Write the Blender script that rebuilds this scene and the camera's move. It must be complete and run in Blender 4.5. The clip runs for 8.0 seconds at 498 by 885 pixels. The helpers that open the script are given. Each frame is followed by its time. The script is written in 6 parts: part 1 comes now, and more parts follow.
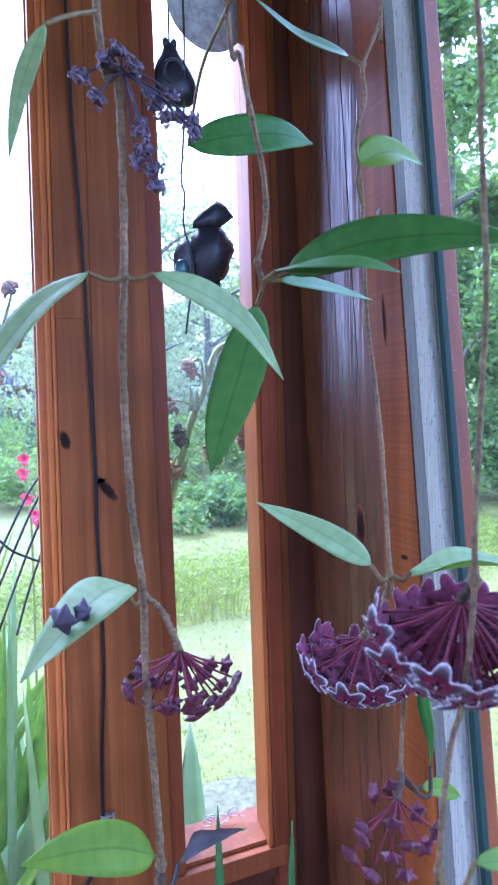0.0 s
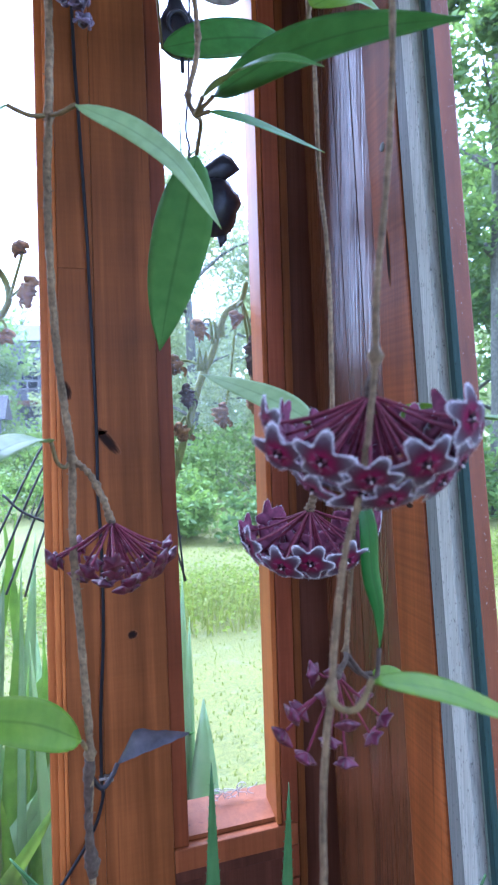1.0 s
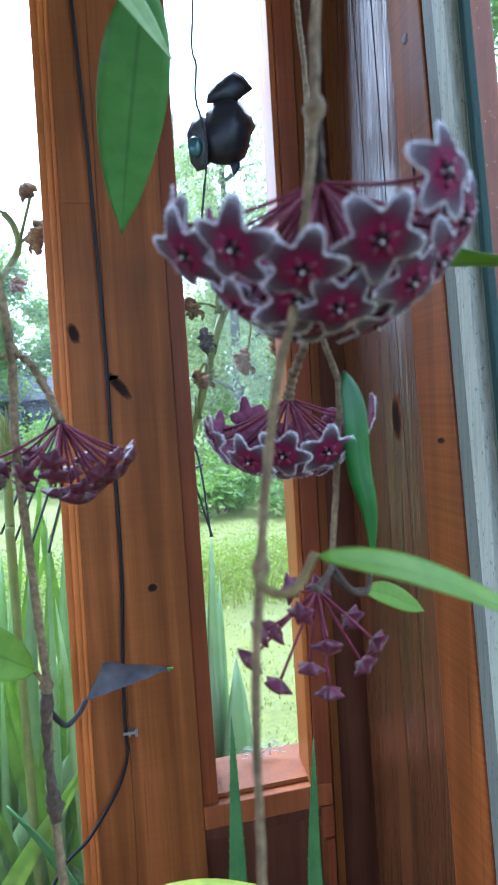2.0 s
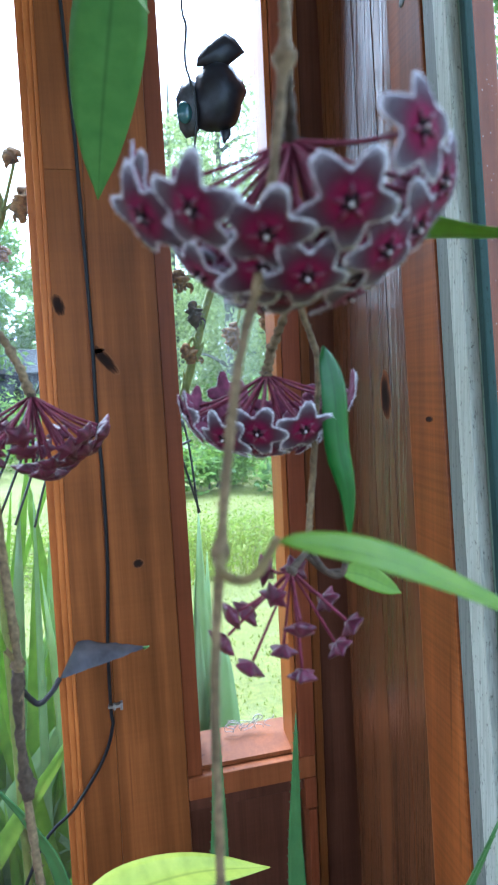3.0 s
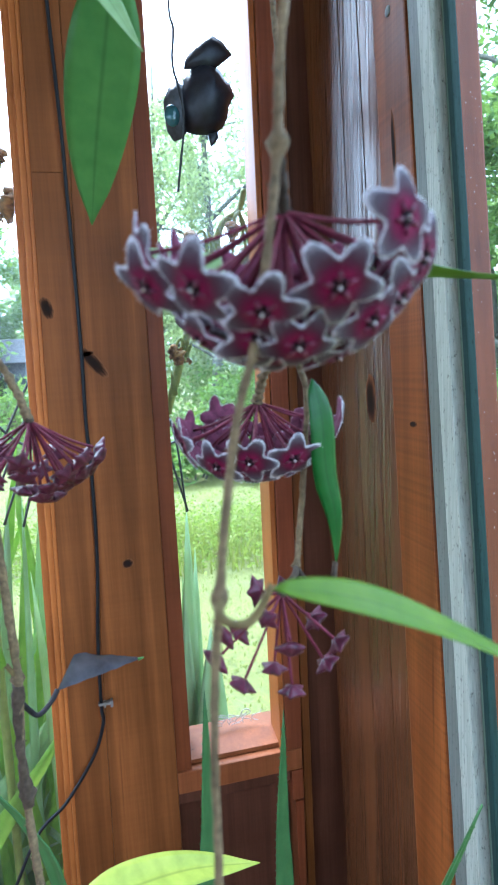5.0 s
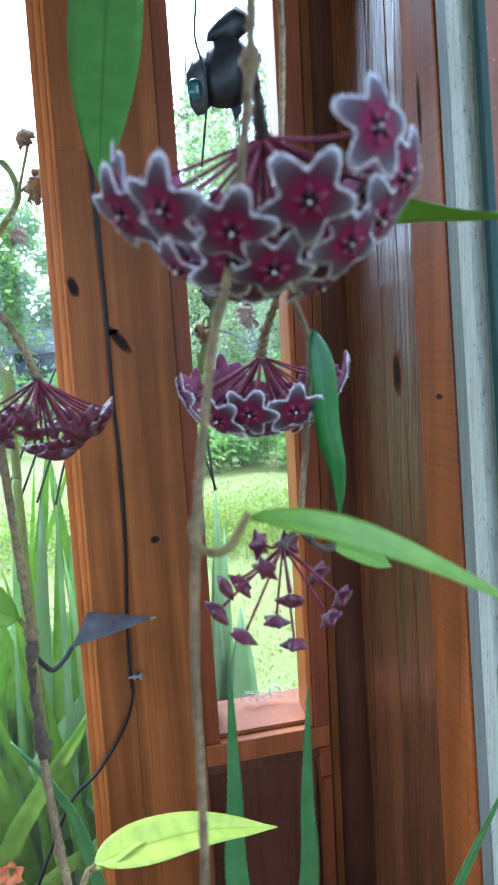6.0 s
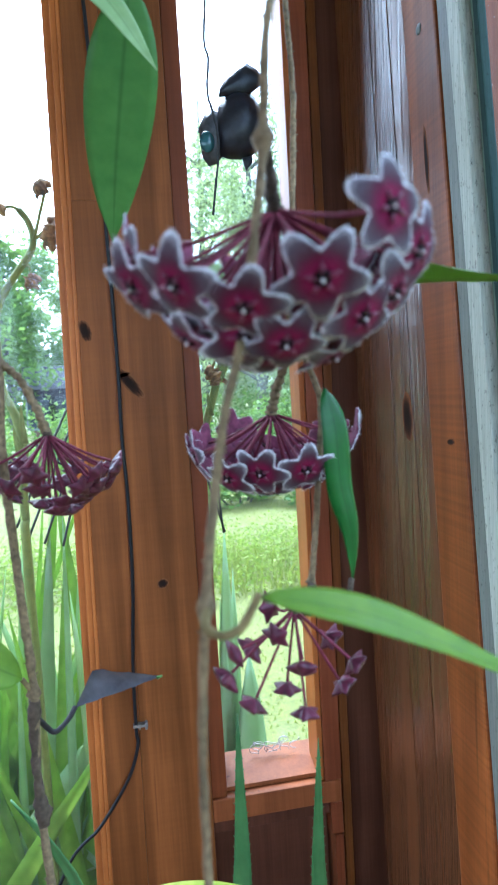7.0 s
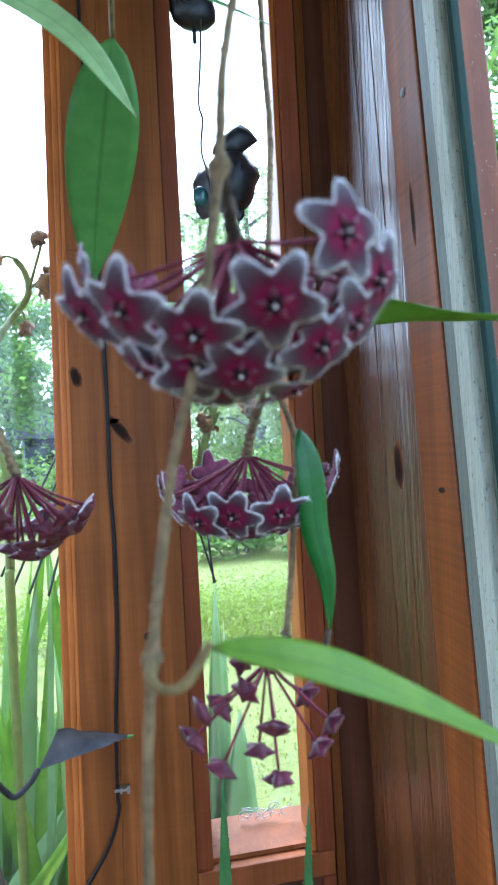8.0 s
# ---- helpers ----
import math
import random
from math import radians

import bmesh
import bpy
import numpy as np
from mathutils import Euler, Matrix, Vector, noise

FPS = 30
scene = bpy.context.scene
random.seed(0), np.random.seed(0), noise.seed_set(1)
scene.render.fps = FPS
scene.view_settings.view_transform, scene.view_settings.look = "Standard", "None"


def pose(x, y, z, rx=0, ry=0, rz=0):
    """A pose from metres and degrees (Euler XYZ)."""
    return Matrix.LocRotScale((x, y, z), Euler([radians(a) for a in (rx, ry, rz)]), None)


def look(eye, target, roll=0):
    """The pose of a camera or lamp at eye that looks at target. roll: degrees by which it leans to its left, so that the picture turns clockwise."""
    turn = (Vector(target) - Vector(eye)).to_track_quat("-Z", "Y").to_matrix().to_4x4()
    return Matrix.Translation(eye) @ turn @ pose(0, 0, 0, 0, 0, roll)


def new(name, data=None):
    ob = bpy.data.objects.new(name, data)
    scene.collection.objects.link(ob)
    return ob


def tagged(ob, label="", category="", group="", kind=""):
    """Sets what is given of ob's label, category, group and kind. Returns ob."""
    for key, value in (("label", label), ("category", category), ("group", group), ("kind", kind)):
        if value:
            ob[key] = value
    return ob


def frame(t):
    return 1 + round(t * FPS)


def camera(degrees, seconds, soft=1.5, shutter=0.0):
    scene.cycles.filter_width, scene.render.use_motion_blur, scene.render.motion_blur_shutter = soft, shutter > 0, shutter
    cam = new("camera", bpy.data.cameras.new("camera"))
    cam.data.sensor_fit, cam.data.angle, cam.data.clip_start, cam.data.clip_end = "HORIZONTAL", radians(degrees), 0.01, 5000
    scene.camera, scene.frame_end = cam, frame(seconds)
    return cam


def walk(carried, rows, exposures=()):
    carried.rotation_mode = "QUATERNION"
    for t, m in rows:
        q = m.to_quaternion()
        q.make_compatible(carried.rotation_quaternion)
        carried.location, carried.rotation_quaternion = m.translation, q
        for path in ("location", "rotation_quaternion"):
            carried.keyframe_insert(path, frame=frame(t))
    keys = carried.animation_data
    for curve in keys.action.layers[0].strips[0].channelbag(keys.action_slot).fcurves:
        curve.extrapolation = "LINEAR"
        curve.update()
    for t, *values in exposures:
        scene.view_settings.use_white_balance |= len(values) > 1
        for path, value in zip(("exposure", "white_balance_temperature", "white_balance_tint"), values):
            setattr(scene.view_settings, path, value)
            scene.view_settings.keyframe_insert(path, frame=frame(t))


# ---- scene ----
cam = camera(45.1, 8.0, soft=2.0)
cam.data.dof.use_dof, cam.data.dof.focus_distance, cam.data.dof.aperture_fstop = True, 0.55, 28.0
PATH = [
    (0, (-0.3844, -0.7768, 1.5613), (0.3346, 1.0860, 1.4460), -1.85),
    (0.5, (-0.3534, -0.7747, 1.5289), (0.3798, 1.0859, 1.5115), -3.12),
    (1, (-0.3277, -0.7754, 1.4791), (0.2456, 1.1398, 1.4185), -1.88),
    (1.5, (-0.3035, -0.7548, 1.4509), (0.1164, 1.1998, 1.3918), -3.49),
    (2, (-0.2839, -0.7392, 1.4364), (0.1302, 1.2126, 1.2995), -3.55),
    (2.2, (-0.2817, -0.7374, 1.4348), (0.1260, 1.2130, 1.2628), -3.15),
    (3.3, (-0.2744, -0.7322, 1.4374), (0.1631, 1.2068, 1.2170), -2.87),
    (3.5, (-0.2740, -0.7316, 1.4392), (0.1654, 1.2068, 1.2163), -2.92),
    (4, (-0.2740, -0.7301, 1.4378), (0.1895, 1.2023, 1.2120), -2.57),
    (4.5, (-0.2764, -0.7375, 1.4432), (0.2053, 1.1877, 1.1945), -2.13),
    (4.7, (-0.2794, -0.7390, 1.4514), (0.2044, 1.1867, 1.2114), -2.68),
    (5.8, (-0.2763, -0.7466, 1.4470), (0.1566, 1.1819, 1.1416), -1.89),
    (6, (-0.2672, -0.7442, 1.4375), (0.0863, 1.2031, 1.1493), -3.49),
    (6.5, (-0.2643, -0.7491, 1.4440), (0.0570, 1.2148, 1.2447), -3.55),
    (7, (-0.2664, -0.7397, 1.4456), (0.0669, 1.2251, 1.2776), -3.34),
    (7.5, (-0.2669, -0.7410, 1.4477), (0.0656, 1.2229, 1.2682), -3.05),
    (8, (-0.2564, -0.7337, 1.4416), (0.0946, 1.2353, 1.4392), -2.94),
]
EXPOSURES = [(0.0, 2.9, 4280, 33), (0.5, 2.86, 4350, 31), (1.0, 2.76, 4450, 26), (1.5, 2.74, 4550, 19), (2.0, 2.66, 4630, 10), (3.5, 2.82, 4700, 8), (4.5, 2.86, 4700, 7), (6.0, 2.86, 4650, 7), (8.0, 2.78, 4680, 6)]
walk(cam, [(t, look(eye, target, roll)) for t, eye, target, roll in PATH], EXPOSURES)

# ---- light: a bright overcast afternoon, soft sun from high on the garden side ----
world = bpy.data.worlds.new("sky")
scene.world = world
world.use_nodes = True
wn, wl = world.node_tree.nodes, world.node_tree.links
sky = wn.new("ShaderNodeTexSky")
sky.sky_type, sky.sun_disc = "NISHITA", False
sky.sun_elevation, sky.sun_rotation = radians(52), radians(-21)
sky.air_density, sky.dust_density, sky.ozone_density = 1.0, 6.0, 1.0
veil = wn.new("ShaderNodeMix")          # thin bright cloud over the blue
veil.data_type = "RGBA"
veil.inputs[0].default_value = 0.7
veil.inputs[7].default_value = (7.6, 7.8, 8.0, 1)
wl.new(sky.outputs[0], veil.inputs[6])
wl.new(veil.outputs[2], wn["Background"].inputs[0])
wn["Background"].inputs[1].default_value = 0.15
sun = new("sun", bpy.data.lights.new("sun", "SUN"))
sun.data.energy, sun.data.angle, sun.data.color = 1.3, radians(20), (1.0, 0.96, 0.9)
sun.matrix_world = look((0, 0, 8), (1.6, -4.2, 0.0))


# ---- materials ----
def node_mat(name):
    m = bpy.data.materials.new(name)
    m.use_nodes = True
    nt = m.node_tree
    return m, nt.nodes, nt.links, nt.nodes["Principled BSDF"]


def ramp(n, stops):
    r = n.new("ShaderNodeValToRGB")
    el = r.color_ramp.elements
    while len(el) < len(stops):
        el.new(0.5)
    for e, (p, c) in zip(el, stops):
        e.position, e.color = p, (*c, 1)
    return r


def coords(n, l, scale, kind="Object"):
    tc, mp = n.new("ShaderNodeTexCoord"), n.new("ShaderNodeMapping")
    mp.inputs["Scale"].default_value = scale
    l.new(tc.outputs[kind], mp.inputs[0])
    return mp.outputs[0]


def noise_tex(n, l, vec, scale, detail=4, rough=0.55, distort=0.0):
    t = n.new("ShaderNodeTexNoise")
    t.inputs["Scale"].default_value, t.inputs["Detail"].default_value = scale, detail
    t.inputs["Roughness"].default_value, t.inputs["Distortion"].default_value = rough, distort
    if vec is not None:
        l.new(vec, t.inputs["Vector"])
    return t.outputs["Fac"]


def mixed(n, l, fac, a, b, kind="MIX"):
    m = n.new("ShaderNodeMix")
    m.data_type, m.blend_type = "RGBA", kind
    for sock, val in ((0, fac), (6, a), (7, b)):
        if isinstance(val, bpy.types.NodeSocket):
            l.new(val, m.inputs[sock])
        elif sock:
            m.inputs[sock].default_value = (*val, 1)
        else:
            m.inputs[sock].default_value = val
    return m.outputs[2]


def bumped(n, l, b, height, strength=0.2, dist=0.001):
    k = n.new("ShaderNodeBump")
    k.inputs["Strength"].default_value, k.inputs["Distance"].default_value = strength, dist
    l.new(height, k.inputs["Height"])
    l.new(k.outputs[0], b.inputs["Normal"])


def wood(name, dark, light, rough=0.42, coat=0.1, grain=1.0, sawn=0.1):
    """Stained softwood boards, grain along z, with streaks, saw marks and a worn varnish."""
    m, n, l, b = node_mat(name)
    inf = n.new("ShaderNodeObjectInfo")
    add = n.new("ShaderNodeVectorMath")
    v = coords(n, l, (1, 1, 0.028))
    l.new(v, add.inputs[0])
    comb = n.new("ShaderNodeCombineXYZ")
    mul = n.new("ShaderNodeMath"); mul.operation = "MULTIPLY"; mul.inputs[1].default_value = 7.0
    l.new(inf.outputs["Random"], mul.inputs[0])
    for i in range(3):
        l.new(mul.outputs[0], comb.inputs[i])
    l.new(comb.outputs[0], add.inputs[1])
    big = noise_tex(n, l, add.outputs[0], 30 * grain, 3, 0.5, 0.6)
    fine = noise_tex(n, l, add.outputs[0], 300 * grain, 6, 0.7, 0.0)
    v2 = coords(n, l, (1, 1, 1))
    blot = noise_tex(n, l, v2, 7, 3, 0.5)
    v3 = coords(n, l, (0.4, 0.4, 130))
    saw = noise_tex(n, l, v3, 1.6, 2, 0.4)
    base = ramp(n, [(0.22, dark), (0.5, tuple((a + c) / 2 for a, c in zip(dark, light))), (0.72, light)])
    l.new(big, base.inputs[0])
    fr = ramp(n, [(0.3, (0.72, 0.68, 0.66)), (0.62, (1, 1, 1))])
    l.new(fine, fr.inputs[0])
    c = mixed(n, l, 0.75, base.outputs[0], fr.outputs[0], "MULTIPLY")
    br = ramp(n, [(0.3, (0.62, 0.6, 0.6)), (0.65, (1.15, 1.13, 1.1))])
    l.new(blot, br.inputs[0])
    c = mixed(n, l, 0.7, c, br.outputs[0], "MULTIPLY")
    sr = ramp(n, [(0.35, (0.58, 0.55, 0.52)), (0.6, (1, 1, 1))])
    l.new(saw, sr.inputs[0])
    c = mixed(n, l, sawn, c, sr.outputs[0], "MULTIPLY")
    crack = noise_tex(n, l, add.outputs[0], 120 * grain, 2, 0.4)
    kr = ramp(n, [(0.22, (0.35, 0.3, 0.28)), (0.3, (1, 1, 1))])
    l.new(crack, kr.inputs[0])
    c = mixed(n, l, 0.6, c, kr.outputs[0], "MULTIPLY")
    l.new(c, b.inputs["Base Color"])
    rr = n.new("ShaderNodeMapRange")
    rr.inputs[3].default_value, rr.inputs[4].default_value = rough - 0.08, rough + 0.2
    l.new(blot, rr.inputs[0])
    l.new(rr.outputs[0], b.inputs["Roughness"])
    b.inputs["Specular IOR Level"].default_value = 0.1
    b.inputs["Coat IOR"].default_value = 1.85 if coat > 0.9 else 1.5
    b.inputs["Coat Weight"].default_value, b.inputs["Coat Roughness"].default_value = coat, 0.3 if coat < 0.9 else 0.23
    if coat > 0.9:
        kb = n.new("ShaderNodeBump")
        kb.inputs["Strength"].default_value, kb.inputs["Distance"].default_value = 0.9, 0.001
        l.new(noise_tex(n, l, add.outputs[0], 130, 3, 0.6), kb.inputs["Height"])
        l.new(kb.outputs[0], b.inputs["Coat Normal"])
    bumped(n, l, b, fine, 0.35, 0.0006)
    return m


def plain(name, col, rough=0.5, metal=0.0, var=0.25, scale=60, bump=0.15, spec=0.5):
    m, n, l, b = node_mat(name)
    v = coords(n, l, (1, 1, 1))
    a = noise_tex(n, l, v, scale, 5, 0.6)
    z = noise_tex(n, l, v, scale / 9, 3, 0.5)
    r = ramp(n, [(0.3, tuple(c * (1 - var) for c in col)), (0.7, tuple(min(1, c * (1 + var)) for c in col))])
    l.new(a, r.inputs[0])
    r2 = ramp(n, [(0.3, (1 - var, 1 - var, 1 - var)), (0.65, (1, 1, 1))])
    l.new(z, r2.inputs[0])
    l.new(mixed(n, l, 0.8, r.outputs[0], r2.outputs[0], "MULTIPLY"), b.inputs["Base Color"])
    b.inputs["Roughness"].default_value, b.inputs["Metallic"].default_value = rough, metal
    b.inputs["Specular IOR Level"].default_value = spec
    bumped(n, l, b, a, bump, 0.001)
    return m


def streaked(name, col, rough=0.45):
    """Weathered paint: long vertical streaks and dark specks."""
    m, n, l, b = node_mat(name)
    s = noise_tex(n, l, coords(n, l, (1, 1, 0.03)), 420, 4, 0.6)
    d = noise_tex(n, l, coords(n, l, (1, 1, 0.5)), 330, 5, 0.7)
    r = ramp(n, [(0.35, tuple(k * 0.72 for k in col)), (0.6, col)])
    l.new(s, r.inputs[0])
    q = ramp(n, [(0.33, (0.25, 0.24, 0.22)), (0.42, (1, 1, 1))])
    l.new(d, q.inputs[0])
    l.new(mixed(n, l, 0.75, r.outputs[0], q.outputs[0], "MULTIPLY"), b.inputs["Base Color"])
    b.inputs["Roughness"].default_value, b.inputs["Specular IOR Level"].default_value = rough, 0.2
    bumped(n, l, b, s, 0.25, 0.0005)
    return m


def foliage(name, col, edge, rough=0.4, trans=0.25, veins=True, scale=90.0, vary=0.0, spec=0.3):
    """A leaf surface: UV x runs along the blade, UV y across it, with a midrib at 0.5."""
    m, n, l, b = node_mat(name)
    v = coords(n, l, (1, 1, 1))
    a = noise_tex(n, l, v, scale, 4, 0.6)
    r = ramp(n, [(0.3, col), (0.75, edge)])
    l.new(a, r.inputs[0])
    out = r.outputs[0]
    if veins:
        uv = n.new("ShaderNodeUVMap")
        sep = n.new("ShaderNodeSeparateXYZ")
        l.new(uv.outputs[0], sep.inputs[0])
        sub = n.new("ShaderNodeMath"); sub.operation = "SUBTRACT"; sub.inputs[1].default_value = 0.5
        ab = n.new("ShaderNodeMath"); ab.operation = "ABSOLUTE"
        l.new(sep.outputs[1], sub.inputs[0]); l.new(sub.outputs[0], ab.inputs[0])
        vr = ramp(n, [(0.0, (1, 1, 1)), (0.045, (0, 0, 0))])
        l.new(ab.outputs[0], vr.inputs[0])
        k = n.new("ShaderNodeMath"); k.operation = "MULTIPLY"; k.inputs[1].default_value = 0.7
        l.new(vr.outputs[0], k.inputs[0])
        out = mixed(n, l, k.outputs[0], out, tuple(c * 0.55 for c in col))
        wv = n.new("ShaderNodeTexWave")
        wv.inputs["Scale"].default_value, wv.inputs["Distortion"].default_value = 3.2, 3.0
        l.new(uv.outputs[0], wv.inputs[0])
        wr = ramp(n, [(0.0, (0.86, 0.88, 0.86)), (0.5, (1, 1, 1))])
        l.new(wv.outputs["Fac"], wr.inputs[0])
        out = mixed(n, l, 0.6, out, wr.outputs[0], "MULTIPLY")
    if vary:
        g = n.new("ShaderNodeNewGeometry")
        rr = ramp(n, [(0.0, (1 - vary, 1 - vary, 1 - vary)), (1.0, (1 + vary, 1 + vary * 0.8, 1.0))])
        l.new(g.outputs["Random Per Island"], rr.inputs[0])
        out = mixed(n, l, 1.0, out, rr.outputs[0], "MULTIPLY")
    l.new(out, b.inputs["Base Color"])
    b.inputs["Roughness"].default_value, b.inputs["Specular IOR Level"].default_value = rough, spec
    bumped(n, l, b, a, 0.12, 0.0006)
    if trans:
        tr, ms = n.new("ShaderNodeBsdfTranslucent"), n.new("ShaderNodeMixShader")
        l.new(mixed(n, l, 0.35, out, (0.35, 0.5, 0.05)), tr.inputs[0])
        ms.inputs[0].default_value = trans
        l.new(b.outputs[0], ms.inputs[1]); l.new(tr.outputs[0], ms.inputs[2])
        l.new(ms.outputs[0], n["Material Output"].inputs[0])
    return m


def glass_mat(name):
    m, n, l, b = node_mat(name)
    n.remove(b)
    t, g, f, ms = n.new("ShaderNodeBsdfTransparent"), n.new("ShaderNodeBsdfGlossy"), n.new("ShaderNodeLayerWeight"), n.new("ShaderNodeMixShader")
    t.inputs[0].default_value = (0.95, 0.975, 0.965, 1)
    g.inputs["Roughness"].default_value = 0.02
    p, k = n.new("ShaderNodeMath"), n.new("ShaderNodeMath")
    p.operation, p.inputs[1].default_value = "POWER", 5.0
    k.operation, k.inputs[1].default_value, k.inputs[2].default_value = "MULTIPLY_ADD", 0.6, 0.012
    l.new(f.outputs["Facing"], p.inputs[0]); l.new(p.outputs[0], k.inputs[0]); l.new(k.outputs[0], ms.inputs[0])
    # faint translucent white mixed into the pane to imitate haze over the garden
    haze, veil2 = n.new("ShaderNodeBsdfTranslucent"), n.new("ShaderNodeMixShader")
    haze.inputs[0].default_value = (0.9, 0.92, 0.92, 1)
    dn = noise_tex(n, l, coords(n, l, (1, 1, 1)), 14, 5, 0.65)
    dr = n.new("ShaderNodeMapRange")
    dr.inputs[3].default_value, dr.inputs[4].default_value = 0.0, 0.006
    l.new(dn, dr.inputs[0]); l.new(dr.outputs[0], veil2.inputs[0])
    l.new(t.outputs[0], veil2.inputs[1]); l.new(haze.outputs[0], veil2.inputs[2])
    l.new(veil2.outputs[0], ms.inputs[1]); l.new(g.outputs[0], ms.inputs[2])
    l.new(ms.outputs[0], n["Material Output"].inputs[0])
    return m


def petal_mat(name, core, mid, lobe, tip, rim, rim_at=0.84):
    """Velvety corolla: UV x is the distance from the eye, UV y runs to 1 at the margin with its silver fringe."""
    m, n, l, b = node_mat(name)
    uv, sep = n.new("ShaderNodeUVMap"), n.new("ShaderNodeSeparateXYZ")
    l.new(uv.outputs[0], sep.inputs[0])
    v = coords(n, l, (1, 1, 1))
    a = noise_tex(n, l, v, 900, 4, 0.7)
    ad = n.new("ShaderNodeMath"); ad.operation = "MULTIPLY_ADD"; ad.inputs[1].default_value = 0.3; ad.inputs[2].default_value = -0.15
    l.new(a, ad.inputs[0])
    outs = []
    for s in (0, 1):
        sm = n.new("ShaderNodeMath"); sm.operation = "ADD"
        l.new(sep.outputs[s], sm.inputs[0]); l.new(ad.outputs[0], sm.inputs[1])
        outs.append(sm.outputs[0])
    r = ramp(n, [(0.1, tuple(k * 0.3 for k in core)), (0.24, core), (0.42, mid), (0.57, lobe), (0.82, tip)])
    l.new(outs[0], r.inputs[0])
    q = ramp(n, [(rim_at - 0.14, (0, 0, 0)), (rim_at, (0.3, 0.3, 0.3)), (0.97, (1, 1, 1))])
    l.new(outs[1], q.inputs[0])
    l.new(mixed(n, l, q.outputs[0], r.outputs[0], rim), b.inputs["Base Color"])
    b.inputs["Roughness"].default_value, b.inputs["Specular IOR Level"].default_value = 0.8, 0.15
    b.inputs["Sheen Weight"].default_value, b.inputs["Sheen Roughness"].default_value = 0.08, 0.3
    bumped(n, l, b, a, 0.5, 0.0006)
    return m


WOOD = wood("stained_softwood", (0.086, 0.029, 0.0065), (0.222, 0.077, 0.0175), coat=0.03)
WOOD_ORANGE = wood("orange_softwood", (0.25, 0.075, 0.013), (0.4, 0.14, 0.028), sawn=0.12)
# orange wood again, base darkened for the weak light on the east wall
WOOD_ORANGE_DIM = wood("dimmed_orange_board", (0.1, 0.029, 0.006), (0.225, 0.069, 0.013), sawn=0.5)
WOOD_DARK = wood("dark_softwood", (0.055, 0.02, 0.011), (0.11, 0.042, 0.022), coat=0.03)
WOOD_RED = wood("red_stained_trim", (0.14, 0.036, 0.012), (0.23, 0.068, 0.024))
WOOD_STRIP = wood("dark_red_strip", (0.1, 0.027, 0.0075), (0.185, 0.051, 0.015))
WOOD_SILL = wood("orange_sill", (0.15, 0.046, 0.013), (0.27, 0.088, 0.026))
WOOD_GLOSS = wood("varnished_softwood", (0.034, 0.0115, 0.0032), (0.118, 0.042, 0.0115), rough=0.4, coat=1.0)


def knot_mat():
    """A dark knot that fades into the board round it; the mesh is one unit wide."""
    m, n, l, b = node_mat("knot_wood")
    tc, ln = n.new("ShaderNodeTexCoord"), n.new("ShaderNodeVectorMath")
    ln.operation = "LENGTH"
    l.new(tc.outputs["Object"], ln.inputs[0])
    a = noise_tex(n, l, coords(n, l, (1, 1, 0.5)), 3.0, 4, 0.6)
    k = n.new("ShaderNodeMath"); k.operation = "MULTIPLY_ADD"; k.inputs[1].default_value = 0.7; k.inputs[2].default_value = -0.35
    l.new(a, k.inputs[0])
    s = n.new("ShaderNodeMath"); s.operation = "ADD"
    l.new(ln.outputs["Value"], s.inputs[0]); l.new(k.outputs[0], s.inputs[1])
    r = ramp(n, [(0.3, (0.012, 0.007, 0.005)), (0.62, (0.022, 0.01, 0.006)), (0.78, (0.07, 0.027, 0.012)), (0.95, (0.135, 0.055, 0.02))])
    l.new(s.outputs[0], r.inputs[0])
    l.new(r.outputs[0], b.inputs["Base Color"])
    b.inputs["Roughness"].default_value, b.inputs["Specular IOR Level"].default_value = 0.75, 0.06
    return m


KNOT = knot_mat()
ALU = streaked("weathered_white_frame", (0.3, 0.305, 0.25))
ALU_GREY = streaked("grey_frame_track", (0.125, 0.13, 0.108))
GASKET = streaked("green_gasket", (0.012, 0.03, 0.024), 0.7)
GASKET_PALE = streaked("pale_green_strip", (0.12, 0.155, 0.11), 0.6)
BLACK = plain("black_plastic", (0.007, 0.007, 0.008), 0.5, var=0.3, spec=0.2)
IRON = plain("black_wire", (0.02, 0.022, 0.022), 0.55, var=0.5, scale=200)
STEEL = plain("dull_steel", (0.2, 0.19, 0.17), 0.5, metal=0.6)
SCREW_GREY = plain("grey_zinc", (0.1, 0.105, 0.09), 0.5, var=0.3, scale=300)
GLASS = glass_mat("window_glass")
LEAF = foliage("hoya_leaf_top", (0.058, 0.14, 0.03), (0.085, 0.185, 0.042), 0.4, 0.2, spec=0.18)
LEAF_PALE = foliage("hoya_leaf_underside", (0.19, 0.265, 0.1), (0.25, 0.345, 0.15), 0.5, 0.25, spec=0.16)
LEAF_DEEP = foliage("hoya_leaf_deep", (0.028, 0.082, 0.012), (0.048, 0.122, 0.02), 0.34, 0.05, spec=0.18)
LEAF_GLOSSY = foliage("hoya_leaf_glossy", (0.009, 0.05, 0.006), (0.017, 0.075, 0.01), 0.28, 0.02, spec=0.2)
LEAF_FRESH = foliage("hoya_leaf_fresh", (0.09, 0.165, 0.012), (0.14, 0.215, 0.02), 0.38, 0.22, spec=0.13)
